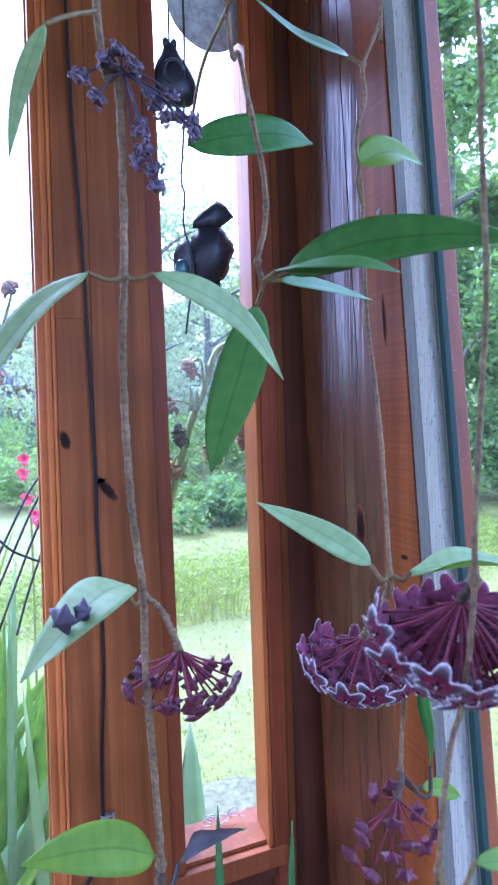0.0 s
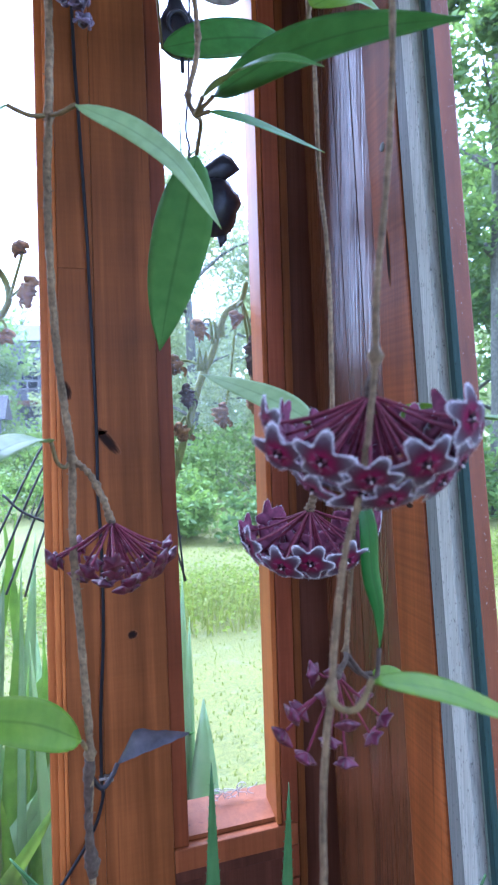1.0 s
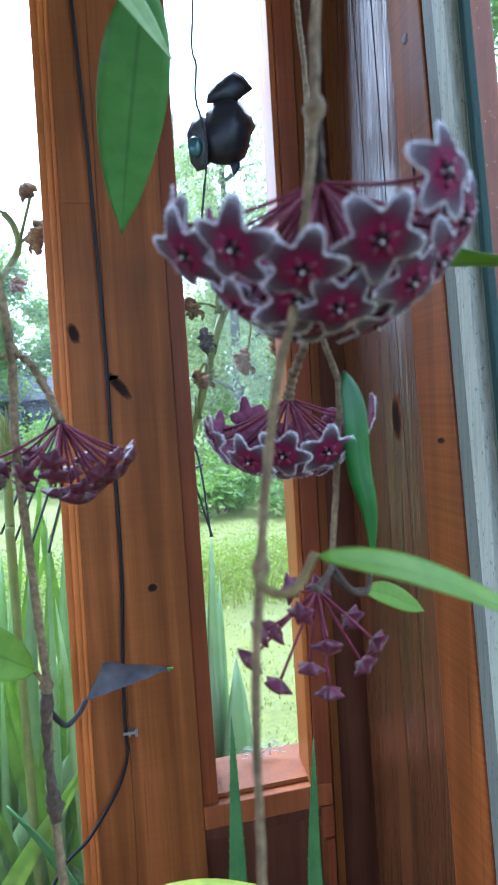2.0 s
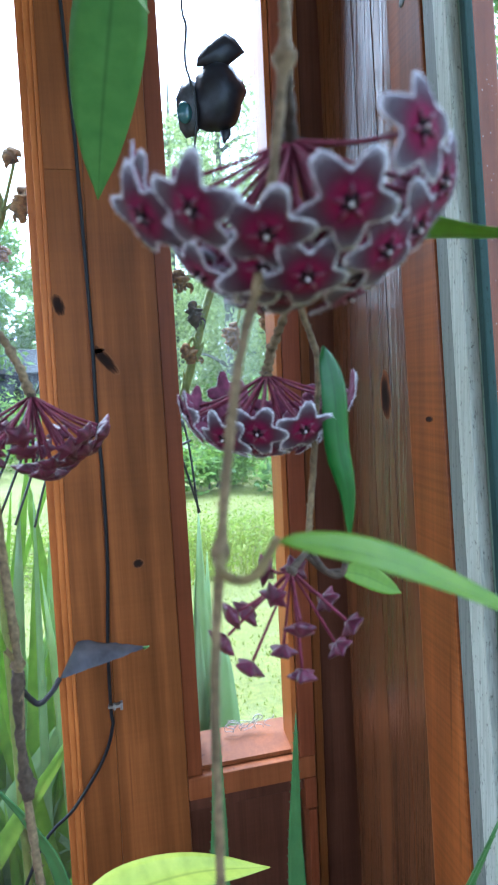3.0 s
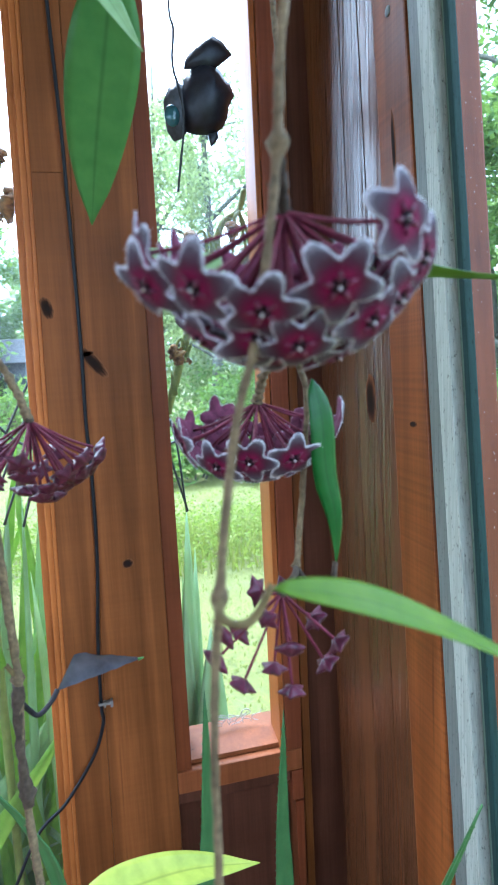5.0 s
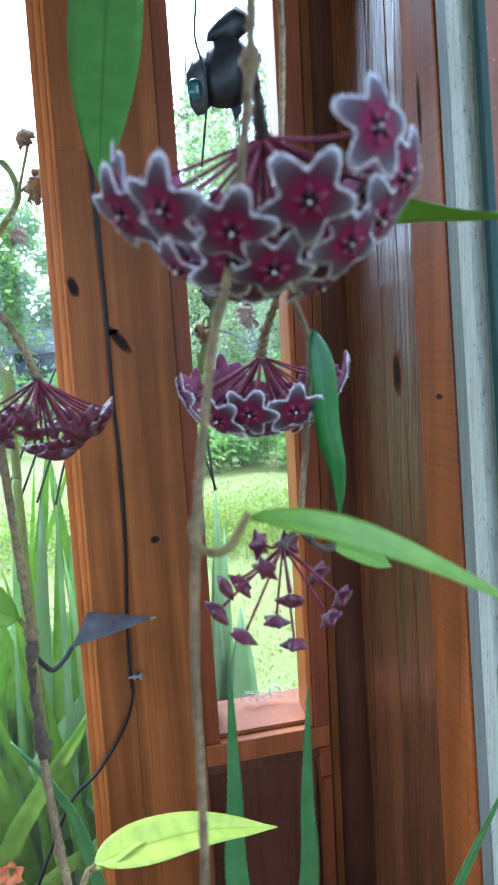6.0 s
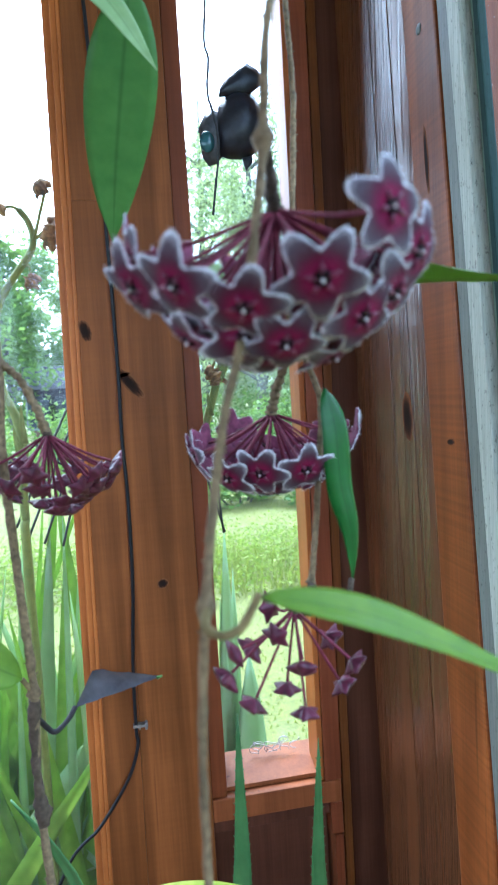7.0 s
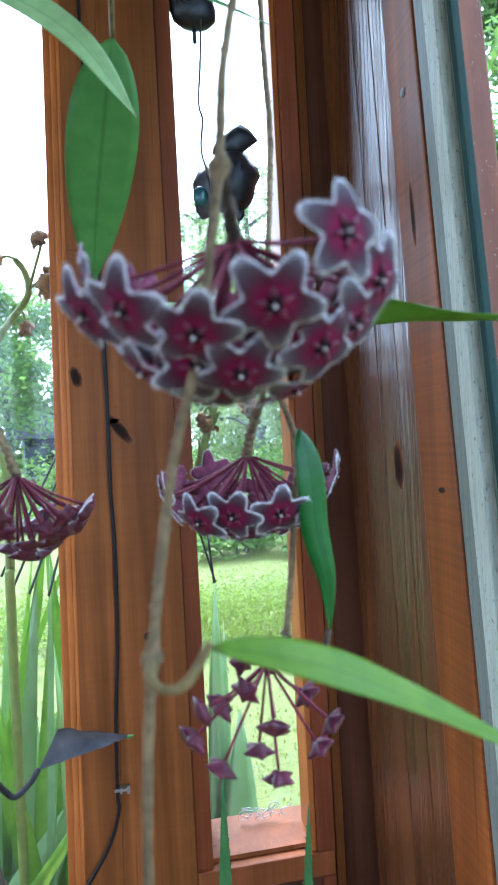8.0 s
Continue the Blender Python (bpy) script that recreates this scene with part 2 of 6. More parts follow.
# fresh leaf brightened: the light through this underside is put into its colour
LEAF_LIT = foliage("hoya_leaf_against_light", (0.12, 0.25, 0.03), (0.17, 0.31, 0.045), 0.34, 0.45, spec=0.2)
LEAF_YELLOW = foliage("hoya_leaf_yellowing", (0.27, 0.32, 0.04), (0.39, 0.42, 0.06), 0.4, 0.3)
LEAF_DRIED = foliage("dried_purple_leaf", (0.028, 0.027, 0.036), (0.09, 0.086, 0.1), 0.4, 0.0, scale=70.0)
STEM = plain("vine_bark", (0.15, 0.106, 0.056), 0.8, var=0.5, scale=420, bump=0.5, spec=0.15)
STEM_DARK = plain("vine_bark_dark", (0.06, 0.042, 0.028), 0.8, var=0.45, scale=420, bump=0.5, spec=0.15)
PETIOLE = plain("petiole_green_brown", (0.125, 0.092, 0.036), 0.65, var=0.35, scale=300, spec=0.15)
PEDICEL = plain("plum_pedicel", (0.115, 0.018, 0.034), 0.6, var=0.35, scale=400, spec=0.15)
PETIOLE_DARK = plain("blackish_petiole", (0.02, 0.017, 0.018), 0.6, var=0.4, scale=300, spec=0.1)
BUD = plain("plum_bud", (0.07, 0.0085, 0.024), 0.42, var=0.5, scale=500, spec=0.28)
WILTED = plain("wilted_flower", (0.035, 0.02, 0.04), 0.6, var=0.6, scale=400, bump=0.4)
WILTED_EDGE = plain("dry_petal_edge", (0.12, 0.085, 0.13), 0.7, var=0.5, scale=500, bump=0.4)
PETAL = petal_mat("velvet_petal", (0.125, 0.003, 0.034), (0.08, 0.005, 0.026), (0.046, 0.015, 0.026), (0.06, 0.046, 0.058), (0.48, 0.46, 0.49), 0.955)
PETAL_BACK = plain("pale_petal_back", (0.11, 0.024, 0.05), 0.75, var=0.45, scale=350, bump=0.3, spec=0.15)
CORONA = plain("wine_corona", (0.1, 0.002, 0.03), 0.5, var=0.3, scale=500)
EYE_DARK = plain("dark_eye", (0.01, 0.005, 0.007), 0.75, spec=0.1)
EYE_WHITE = plain("cream_eye", (0.42, 0.36, 0.36), 0.3, var=0.1)
LOBE_METAL = plain("tarnished_thin_plate", (0.07, 0.072, 0.078), 0.5, metal=0.3, var=0.4, scale=120)
DARK_METAL = plain("dark_patinated_metal", (0.018, 0.02, 0.028), 0.42, metal=0.3, var=0.5, scale=90)
TEAL = plain("teal_glass_bead", (0.03, 0.09, 0.1), 0.2)
MESH_GREY = plain("grey_weathered_disc", (0.42, 0.45, 0.46), 0.6, var=0.4, scale=90)
PLASTER = plain("pale_painted_board", (0.62, 0.58, 0.5), 0.7, var=0.08, scale=20)
FLOOR = wood("floor_planks", (0.2, 0.12, 0.07), (0.33, 0.21, 0.12), rough=0.5, coat=0.1)
CLAY = plain("terracotta", (0.4, 0.16, 0.08), 0.8, var=0.2, scale=60)
SOIL = plain("potting_soil", (0.05, 0.035, 0.025), 0.95, var=0.5, scale=120)
ALOE = foliage("aloe_skin", (0.032, 0.085, 0.02), (0.055, 0.125, 0.034), 0.5, 0.08, veins=False, scale=40)
STRAP = foliage("strap_leaf", (0.12, 0.21, 0.022), (0.23, 0.34, 0.06), 0.33, 0.55, veins=False, scale=30, vary=0.5, spec=0.5)
# wet blades: the sky's reflection is put into the pale base colour
STRAP_WET_SHEEN = foliage("wet_strap_leaf_sky_sheen", (0.26, 0.38, 0.2), (0.36, 0.47, 0.28), 0.25, 0.4, veins=False, scale=25, vary=0.25, spec=0.6)
STALK = foliage("flower_stalk_skin", (0.15, 0.18, 0.03), (0.23, 0.25, 0.05), 0.5, 0.1, veins=False, scale=60)
WITHERED = plain("withered_flower", (0.22, 0.11, 0.025), 0.8, var=0.5, scale=160, bump=0.5)
WITHERED_DARK = plain("blackened_flower", (0.06, 0.035, 0.016), 0.8, var=0.5, scale=160, bump=0.5)
ORANGE_BLOOM = plain("orange_bloom", (0.75, 0.2, 0.06), 0.6, var=0.25, scale=60)
PINK = plain("pink_bloom", (0.7, 0.05, 0.13), 0.6, var=0.3, scale=60)
BARK = plain("tree_bark", (0.1, 0.1, 0.075), 0.9, var=0.5, scale=18, bump=0.6)
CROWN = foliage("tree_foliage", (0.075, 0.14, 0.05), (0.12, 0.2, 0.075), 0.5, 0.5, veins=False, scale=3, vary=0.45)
# far crowns: bright haze is put into the leaf colour, paler and greyer
CROWN_HAZED = foliage("hazed_tree_foliage", (0.23, 0.27, 0.18), (0.3, 0.34, 0.23), 0.5, 0.55, veins=False, scale=3, vary=0.4)
BUSH = foliage("bush_foliage", (0.1, 0.175, 0.045), (0.16, 0.25, 0.07), 0.5, 0.4, veins=False, scale=4, vary=0.45)
WEED = foliage("weed_leaf", (0.13, 0.18, 0.025), (0.2, 0.245, 0.045), 0.55, 0.4, veins=False, scale=4, vary=0.3, spec=0.2)
GRASS = foliage("grass_blade", (0.105, 0.125, 0.014), (0.175, 0.18, 0.028), 0.6, 0.35, veins=False, scale=5, vary=0.18, spec=0.15)
SIDING = plain("grey_siding", (0.075, 0.08, 0.085), 0.7, var=0.15, scale=4)
BROWN_SIDING = plain("brown_shed_boards", (0.11, 0.06, 0.035), 0.8, var=0.3, scale=5)
ROOFING = plain("roof_shingles", (0.05, 0.05, 0.053), 0.85, var=0.3, scale=8)
PANE_DARK = plain("dark_pane", (0.03, 0.035, 0.04), 0.3, spec=0.15)
WHITE_TRIM = plain("grey_trim", (0.13, 0.135, 0.14), 0.5, var=0.1)


def lawn_mat():
    m, n, l, b = node_mat("lawn")
    v = coords(n, l, (1, 1, 1))
    a, z, w = noise_tex(n, l, v, 45, 6, 0.7), noise_tex(n, l, v, 0.9, 4, 0.6), noise_tex(n, l, v, 6, 4, 0.6)
    r = ramp(n, [(0.3, (0.07, 0.08, 0.01)), (0.55, (0.145, 0.145, 0.018)), (0.75, (0.245, 0.225, 0.045))])
    l.new(a, r.inputs[0])
    r2 = ramp(n, [(0.3, (0.7, 0.72, 0.65)), (0.7, (1.1, 1.1, 1.0))])
    l.new(z, r2.inputs[0])
    c = mixed(n, l, 0.9, r.outputs[0], r2.outputs[0], "MULTIPLY")
    r3 = ramp(n, [(0.55, (0, 0, 0)), (0.72, (1, 1, 1))])
    l.new(w, r3.inputs[0])
    k = n.new("ShaderNodeMath"); k.operation = "MULTIPLY"; k.inputs[1].default_value = 0.35
    l.new(r3.outputs[0], k.inputs[0])
    l.new(mixed(n, l, k.outputs[0], c, (0.18, 0.2, 0.09)), b.inputs["Base Color"])
    b.inputs["Roughness"].default_value = 0.85
    bumped(n, l, b, a, 0.8, 0.03)
    return m


LAWN = lawn_mat()
GRAVEL = plain("wet_pale_gravel", (0.1, 0.095, 0.05), 0.95, var=0.4, scale=35, bump=0.6, spec=0.1)


# ---- mesh helpers ----
def mesh_of(name, bm, *mats):
    me = bpy.data.meshes.new(name)
    bm.normal_update()
    bm.to_mesh(me)
    bm.free()
    for m in mats:
        me.materials.append(m)
    return me


def part(name, bm, material, parent, label="", smooth=False):
    mats = material if isinstance(material, (tuple, list)) else (material,)
    ob = new(name, mesh_of(name, bm, *mats))
    if smooth:
        ob.data.polygons.foreach_set("use_smooth", [True] * len(ob.data.polygons))
    if parent is not None:
        ob.parent = parent
    if label:
        ob["label"] = label
    return ob


def thing(name, label, category, at=(0, 0, 0), group="", kind=""):
    ob = new(name)
    ob.empty_display_size = 0.02
    ob.location = at
    return tagged(ob, label, category, group, kind)


def box(bm, x0, x1, y0, y1, z0, z1, bevel=0.0):
    r = bmesh.ops.create_cube(bm, size=1)
    vs = r["verts"]
    for v in vs:
        v.co = Vector(((x0 + x1) / 2 + v.co.x * (x1 - x0), (y0 + y1) / 2 + v.co.y * (y1 - y0), (z0 + z1) / 2 + v.co.z * (z1 - z0)))
    if bevel:
        es = list({e for v in vs for e in v.link_edges})
        bmesh.ops.bevel(bm, geom=es, offset=bevel, segments=2, affect="EDGES", profile=0.6)
    return bm


def boxed(name, dims, mat, parent=None, bevel=0.0015, label=""):
    return part(name, box(bmesh.new(), *dims, bevel), mat, parent, label)


def spline(pts, n):
    """Points along a smooth curve through pts, n per span."""
    P = [Vector(p) for p in pts]
    P = [P[0] * 2 - P[1]] + P + [P[-1] * 2 - P[-2]]
    out = []
    for i in range(1, len(P) - 2):
        a, b, c, d = P[i - 1:i + 3]
        for k in range(n):
            t = k / n
            out.append(0.5 * ((2 * b) + (c - a) * t + (2 * a - 5 * b + 4 * c - d) * t * t + (3 * b - a - 3 * c + d) * t ** 3))
    out.append(P[-2].copy())
    return out


def tube(bm, pts, radius, segs=8, wobble=0.0, knobs=()):
    """A closed tube through pts; radius is a number or a function of 0..1."""
    rings, n = [], len(pts)
    ref = Vector((0.3, -0.9, 0.2))
    for i, p in enumerate(pts):
        d = (pts[min(i + 1, n - 1)] - pts[max(i - 1, 0)]).normalized()
        u = d.cross(ref)
        u = u.normalized() if u.length > 1e-4 else d.orthogonal().normalized()
        w = d.cross(u).normalized()
        r = radius(i / (n - 1)) if callable(radius) else radius
        for q, size in knobs:
            r += size * math.exp(-((p - q).length / (size * 1.5)) ** 2)
        ring = []
        for k in range(segs):
            a = 2 * math.pi * k / segs
            s = r * (1 + wobble * noise.noise(p * 260 + Vector((math.cos(a), math.sin(a), 0)) * 1.3))
            ring.append(bm.verts.new(p + u * math.cos(a) * s + w * math.sin(a) * s))
        rings.append(ring)
    for A, B in zip(rings, rings[1:]):
        for k in range(segs):
            bm.faces.new((A[k], A[(k + 1) % segs], B[(k + 1) % segs], B[k]))
    bm.faces.new(rings[0][::-1])
    bm.faces.new(rings[-1])
    return bm


def blade(bm, pts, width, up, fold=0.12, curl=0.0, thick=0.0011, shape="hoya", nu=18, nv=8, wave=0.0, seed=0):
    """A thick leaf along pts; up is the side that its top faces. Top faces take slot 0, the underside slot 1."""
    uvl = bm.loops.layers.uv.verify()
    sp = spline(pts, max(2, nu // max(1, len(pts) - 1)))
    n = len(sp)
    top, bot = [], []
    for i, p in enumerate(sp):
        t = i / (n - 1)
        d = (sp[min(i + 1, n - 1)] - sp[max(i - 1, 0)]).normalized()
        side = d.cross(Vector(up)).normalized()
        nor = side.cross(d).normalized()
        if shape == "hoya":
            w = (math.sin(math.pi * min(1, t ** 0.82)) ** 0.75) * (1 - 0.25 * t)
            w = max(w, 0.0) * (1 if t < 0.86 else 1 - 0.35 * (t - 0.86) / 0.14)
        elif shape == "strap":
            w = min(1, 0.55 + t * 2) * (1 - t ** 3) ** 0.8
        else:
            w = (1 - t) ** 0.75
        w = max(w, 0.015) * width / 2
        th = thick * (0.35 + 0.65 * (1 - t))
        a, b2 = [], []
        for k in range(nv + 1):
            s = 2 * k / nv - 1
            lift = abs(s) * fold * w + curl * w * s * s + wave * width * 0.5 * math.sin(9 * t + 3 * s + seed) * abs(s)
            q = p + side * (s * w) + nor * lift
            edge = 1 - s * s * 0.8
            a.append(bm.verts.new(q + nor * th * 0.5 * edge))
            b2.append(bm.verts.new(q - nor * th * 0.5 * edge))
        top.append(a); bot.append(b2)

    def face(vs, uvs, slot):
        f = bm.faces.new(vs)
        f.material_index, f.smooth = slot, True
        for lp, uv in zip(f.loops, uvs):
            lp[uvl].uv = uv
    for i in range(n - 1):
        for k in range(nv):
            uv = [(i / n, k / nv), (i / n, (k + 1) / nv), ((i + 1) / n, (k + 1) / nv), ((i + 1) / n, k / nv)]
            face((top[i][k], top[i][k + 1], top[i + 1][k + 1], top[i + 1][k]), uv, 0)
            face((bot[i][k + 1], bot[i][k], bot[i + 1][k], bot[i + 1][k + 1]), [uv[1], uv[0], uv[3], uv[2]], 1)
        for k, o in ((0, 1), (nv, 0)):
            vs = (top[i][k], top[i + 1][k], bot[i + 1][k], bot[i][k])
            face(vs if o else vs[::-1], [(i / n, k / nv)] * 4, 1)
    for i in (0, n - 1):
        vs = top[i] + bot[i][::-1]
        f = bm.faces.new(vs if i == n - 1 else vs[::-1])
        f.material_index = 1
    return bm


def frame_to(direction, roll=0.0):
    """A turn that carries +Z onto direction."""
    return Vector(direction).to_track_quat("Z", "Y").to_matrix().to_4x4() @ Matrix.Rotation(roll, 4, "Z")


# ---- the setting: garden-room corner; wall north runs along x, wall east along y ----
GROUND = -0.4
XB = 0.02            # inner face of the east wall
GLASS_Y = 0.048


def structure(name, label, category):
    return thing(name, label, category, kind="structure")


north = structure("wall_north", "stained softwood post and boards beside the windows", "wall")
PLUMB = 1.4          # the old boards are out of plumb; they are set out at this height


def lean_x(ob, far=-0.34, near=-0.2166):
    """Leans the west side of the post, fading out towards its east side."""
    for v in ob.data.vertices:
        v.co.x += 0.019 * min(1.0, max(0.0, (near - v.co.x) / (near - far) * 1.4)) * (v.co.z - PLUMB)
    return ob


lean_x(boxed("post_board", (-0.2958, -0.2165, 0.0, 0.1, 0.0, 2.5), WOOD, north, 0.0012))
lean_x(boxed("post_board", (-0.3385, -0.296, 0.0008, 0.1, 0.0, 1.6788), WOOD, north, 0.0004))
lean_x(boxed("post_board", (-0.3385, -0.296, 0.0012, 0.1, 1.6792, 2.5), WOOD, north, 0.0004))
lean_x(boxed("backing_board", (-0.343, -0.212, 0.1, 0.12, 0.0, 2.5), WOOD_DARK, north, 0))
lean_x(boxed("stop_strip", (-0.3435, -0.3387, 0.004, 0.03, 0.0, 2.5), WOOD_ORANGE, north, 0.001))
lean_x(boxed("stop_backing", (-0.3492, -0.3392, 0.031, 0.099, 0.0, 2.5), WOOD_ORANGE, north, 0))
lean_x(boxed("stop_strip", (-0.3512, -0.3437, 0.009, 0.03, 0.0, 2.5), WOOD_ORANGE, north, 0.001))
lean_x(boxed("stop_strip", (-0.3605, -0.3493, 0.016, 0.046, 0.0, 2.5), WOOD_ORANGE, north, 0.001))
lean_x(boxed("stop_strip", (-0.363, -0.3496, 0.056, 0.075, 0.0, 2.5), WOOD_ORANGE, north, 0.001))
boxed("stop_strip", (-0.2162, -0.196, 0.005, 0.042, 0.912, 2.5), WOOD_STRIP, north, 0.001)
boxed("stop_strip", (-0.2162, -0.196, 0.053, 0.075, 0.9, 2.5), WOOD_STRIP, north, 0.001)
# corner side of the sidelight
boxed("jamb_board", (-0.0715, -0.0645, 0.004, 0.052, 0.9195, 2.5), WOOD_ORANGE, north, 0.001)
boxed("jamb_board", (-0.064, -0.041, 0.0, 0.06, 0.9195, 2.5), WOOD_RED, north, 0.0012)
boxed("corner_strip", (-0.0385, -0.0265, 0.006, 0.06, 0.0, 2.5), WOOD, north, 0.002)
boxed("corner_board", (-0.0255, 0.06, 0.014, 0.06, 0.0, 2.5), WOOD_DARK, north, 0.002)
boxed("apron_block", (-0.0575, -0.041, 0.001, 0.06, 0.842, 0.8865), WOOD_RED, north, 0.001)
boxed("apron_block", (-0.053, -0.041, 0.002, 0.1, 0.2, 0.838), WOOD_RED, north, 0.001)
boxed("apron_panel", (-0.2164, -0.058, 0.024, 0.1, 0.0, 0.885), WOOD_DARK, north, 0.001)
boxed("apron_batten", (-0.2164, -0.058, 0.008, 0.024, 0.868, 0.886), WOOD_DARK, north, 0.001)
boxed("head_board", (-3.0, 0.06, 0.0, 0.14, 2.5, 2.7), WOOD, north, 0)
boxed("head_board", (-0.2, -0.06, 0.01, 0.09, 2.35, 2.5), WOOD, north, 0.001)
boxed("low_wall", (-1.62, -0.366, 0.0, 0.14, 0.0, 0.42), WOOD, north, 0)
boxed("head_board", (-1.62, -0.366, 0.01, 0.14, 2.35, 2.5), WOOD, north, 0)
boxed("wall_boards", (-3.0, -2.9, 0.0, 0.14, 0.0, 2.5), WOOD, north, 0)
boxed("wall_boards", (-2.9, -1.62, 0.0, 0.14, 0.0, 0.45), WOOD, north, 0)

w1 = structure("window_1", "narrow fixed sidelight with an orange wooden sill", "window")
boxed("window_sill", (-0.2163, -0.0415, 0.0, 0.034, 0.888, 0.919), WOOD_SILL, w1, 0.002)
bm = bmesh.new()
box(bm, -0.196, -0.064, 0.014, 0.075, 0.9195, 0.936)
for v in bm.verts:
    if v.co.y < 0.02 and v.co.z > 0.93:
        v.co.z = 0.925
part("sill_ledge", bm, WOOD_SILL, w1)
g = boxed("pane", (-0.196, -0.064, GLASS_Y - 0.002, GLASS_Y + 0.002, 0.93, 2.35), GLASS, w1, 0)
g.visible_shadow = False

w2 = structure("window_2", "tall fixed window between the wooden posts", "window")
boxed("window_frame", (-1.62, -1.56, 0.02, 0.1, 0.42, 2.35), WOOD_ORANGE, w2)
boxed("window_sill", (-1.56, -0.366, 0.0, 0.1, 0.42, 0.45), WOOD_ORANGE, w2)
g = boxed("pane", (-1.56, -0.352, GLASS_Y + 0.002, GLASS_Y + 0.006, 0.45, 2.35), GLASS, w2, 0)
g.visible_shadow = False

east = structure("wall_east", "varnished softwood boards in the corner of the room", "wall")
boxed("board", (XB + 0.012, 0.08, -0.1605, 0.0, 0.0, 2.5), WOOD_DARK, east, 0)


def turned_board(x0, y0, x1, y1, thick, mat, name="board"):
    """An upright board whose face runs from (x0, y0) to (x1, y1)."""
    d = Vector((x1 - x0, y1 - y0, 0))
    bm = box(bmesh.new(), 0, d.length, 0, thick, 0, 2.5, 0.0004)
    bmesh.ops.transform(bm, matrix=Matrix.Translation((x0, y0, 0)) @ Matrix.Rotation(math.atan2(d.y, d.x), 4, "Z"), verts=list(bm.verts))
    return part(name, bm, mat, east)


def lean_y(ob):
    """Leans an upright of the east wall within the plane of the wall, more the farther it stands from the corner."""
    for v in ob.data.vertices:
        v.co.y += (0.046 + 0.165 * min(0.32, max(0.0, -v.co.y))) * (v.co.z - PLUMB)
    return ob


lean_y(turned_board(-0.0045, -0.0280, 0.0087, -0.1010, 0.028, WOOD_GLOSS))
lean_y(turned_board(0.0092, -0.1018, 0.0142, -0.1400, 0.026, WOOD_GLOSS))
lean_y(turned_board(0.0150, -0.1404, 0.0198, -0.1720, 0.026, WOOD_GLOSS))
lean_y(boxed("board", (XB - 0.004, 0.08, -0.2405, -0.1728, 0.0, 2.5), WOOD_ORANGE_DIM, east, 0.003))
boxed("low_wall", (XB, 0.14, -1.5, -0.232, 0.0, 0.45), WOOD, east, 0)
boxed("head_board", (XB, 0.14, -1.5, -0.232, 2.3, 2.5), WOOD, east, 0)
boxed("head_board", (XB, 0.14, -3.0, 0.06, 2.5, 2.7), WOOD, east, 0)
boxed("wall_boards", (XB, 0.14, -3.0, -2.9, 0.0, 2.5), WOOD, east, 0)
boxed("wall_boards", (XB, 0.14, -2.9, -1.5, 0.0, 2.5), WOOD, east, 0)

w3 = structure("window_3", "window in a weathered white frame with a green seal", "window")
lean_y(boxed("frame_track", (XB - 0.002, 0.029, -0.2645, -0.2412, 0.49, 2.3), ALU_GREY, w3, 0.0015))
lean_y(boxed("window_frame", (XB - 0.006, 0.029, -0.2850, -0.2652, 0.49, 2.3), ALU, w3, 0.002))
lean_y(boxed("frame_lip", (XB - 0.0075, 0.029, -0.2885, -0.2858, 0.49, 2.3), ALU, w3, 0.001))
lean_y(boxed("seal_strip", (XB + 0.003, 0.029, -0.2943, -0.2889, 0.49, 2.3), GASKET_PALE, w3, 0.001))
lean_y(boxed("seal", (XB + 0.001, 0.029, -0.3025, -0.2948, 0.49, 2.3), GASKET, w3, 0.0015))
boxed("window_sill", (XB - 0.008, 0.06, -1.5, -0.3315, 0.45, 0.489), ALU, w3, 0.002)
boxed("window_frame", (XB - 0.008, 0.06, -1.5, -1.45, 0.49, 2.3), ALU, w3, 0.002)
g = boxed("pane", (0.030, 0.033, -1.449, -0.232, 0.49, 2.3), GLASS, w3, 0)
g.visible_shadow = False

casing = structure("trim", "red-stained exterior casing wet with raindrops", "trim")
lean_y(boxed("casing_board", (0.044, 0.07, -0.272, -0.235, 0.0, 2.5), WOOD_STRIP, casing, 0.002))
rnd = random.Random(4)
drop = bmesh.new()
bmesh.ops.create_icosphere(drop, subdivisions=1, radius=0.0009)
drop_me = mesh_of("raindrop", drop, plain("water_bead", (0.24, 0.17, 0.15), 0.15, var=0.05))
for _ in range(150):
    o = new("raindrop", drop_me)
    o.parent = casing
    zz = rnd.uniform(1.0, 2.0)
    o.location = (rnd.uniform(0.045, 0.069), -0.2722 + 0.0908 * (zz - PLUMB), zz)
    k = rnd.uniform(0.25, 0.8)
    o.scale = (k, 0.5 * k, k * rnd.uniform(0.8, 1.6))

floor = boxed("floor", (-3.0, 0.14, -3.0, 0.14, -0.12, 0.0), FLOOR, None, 0)
tagged(floor, "brown plank floor of the garden room", "floor", kind="structure")
ceil = boxed("ceiling", (-3.14, 0.16, -3.14, 0.16, 2.7, 2.8), PLASTER, None, 0)
tagged(ceil, "pale painted board ceiling", "ceiling", kind="structure")
beam = boxed("ceiling_beam", (-3.0, 0.02, -0.66, -0.4, 2.5, 2.7), WOOD, None, 0.004)
tagged(beam, "stained wooden ceiling beam that carries the vines", "beam", kind="structure")

west = structure("wall_west", "board wall with a wide window", "wall")
south = structure("wall_south", "board wall with a wide window", "wall")
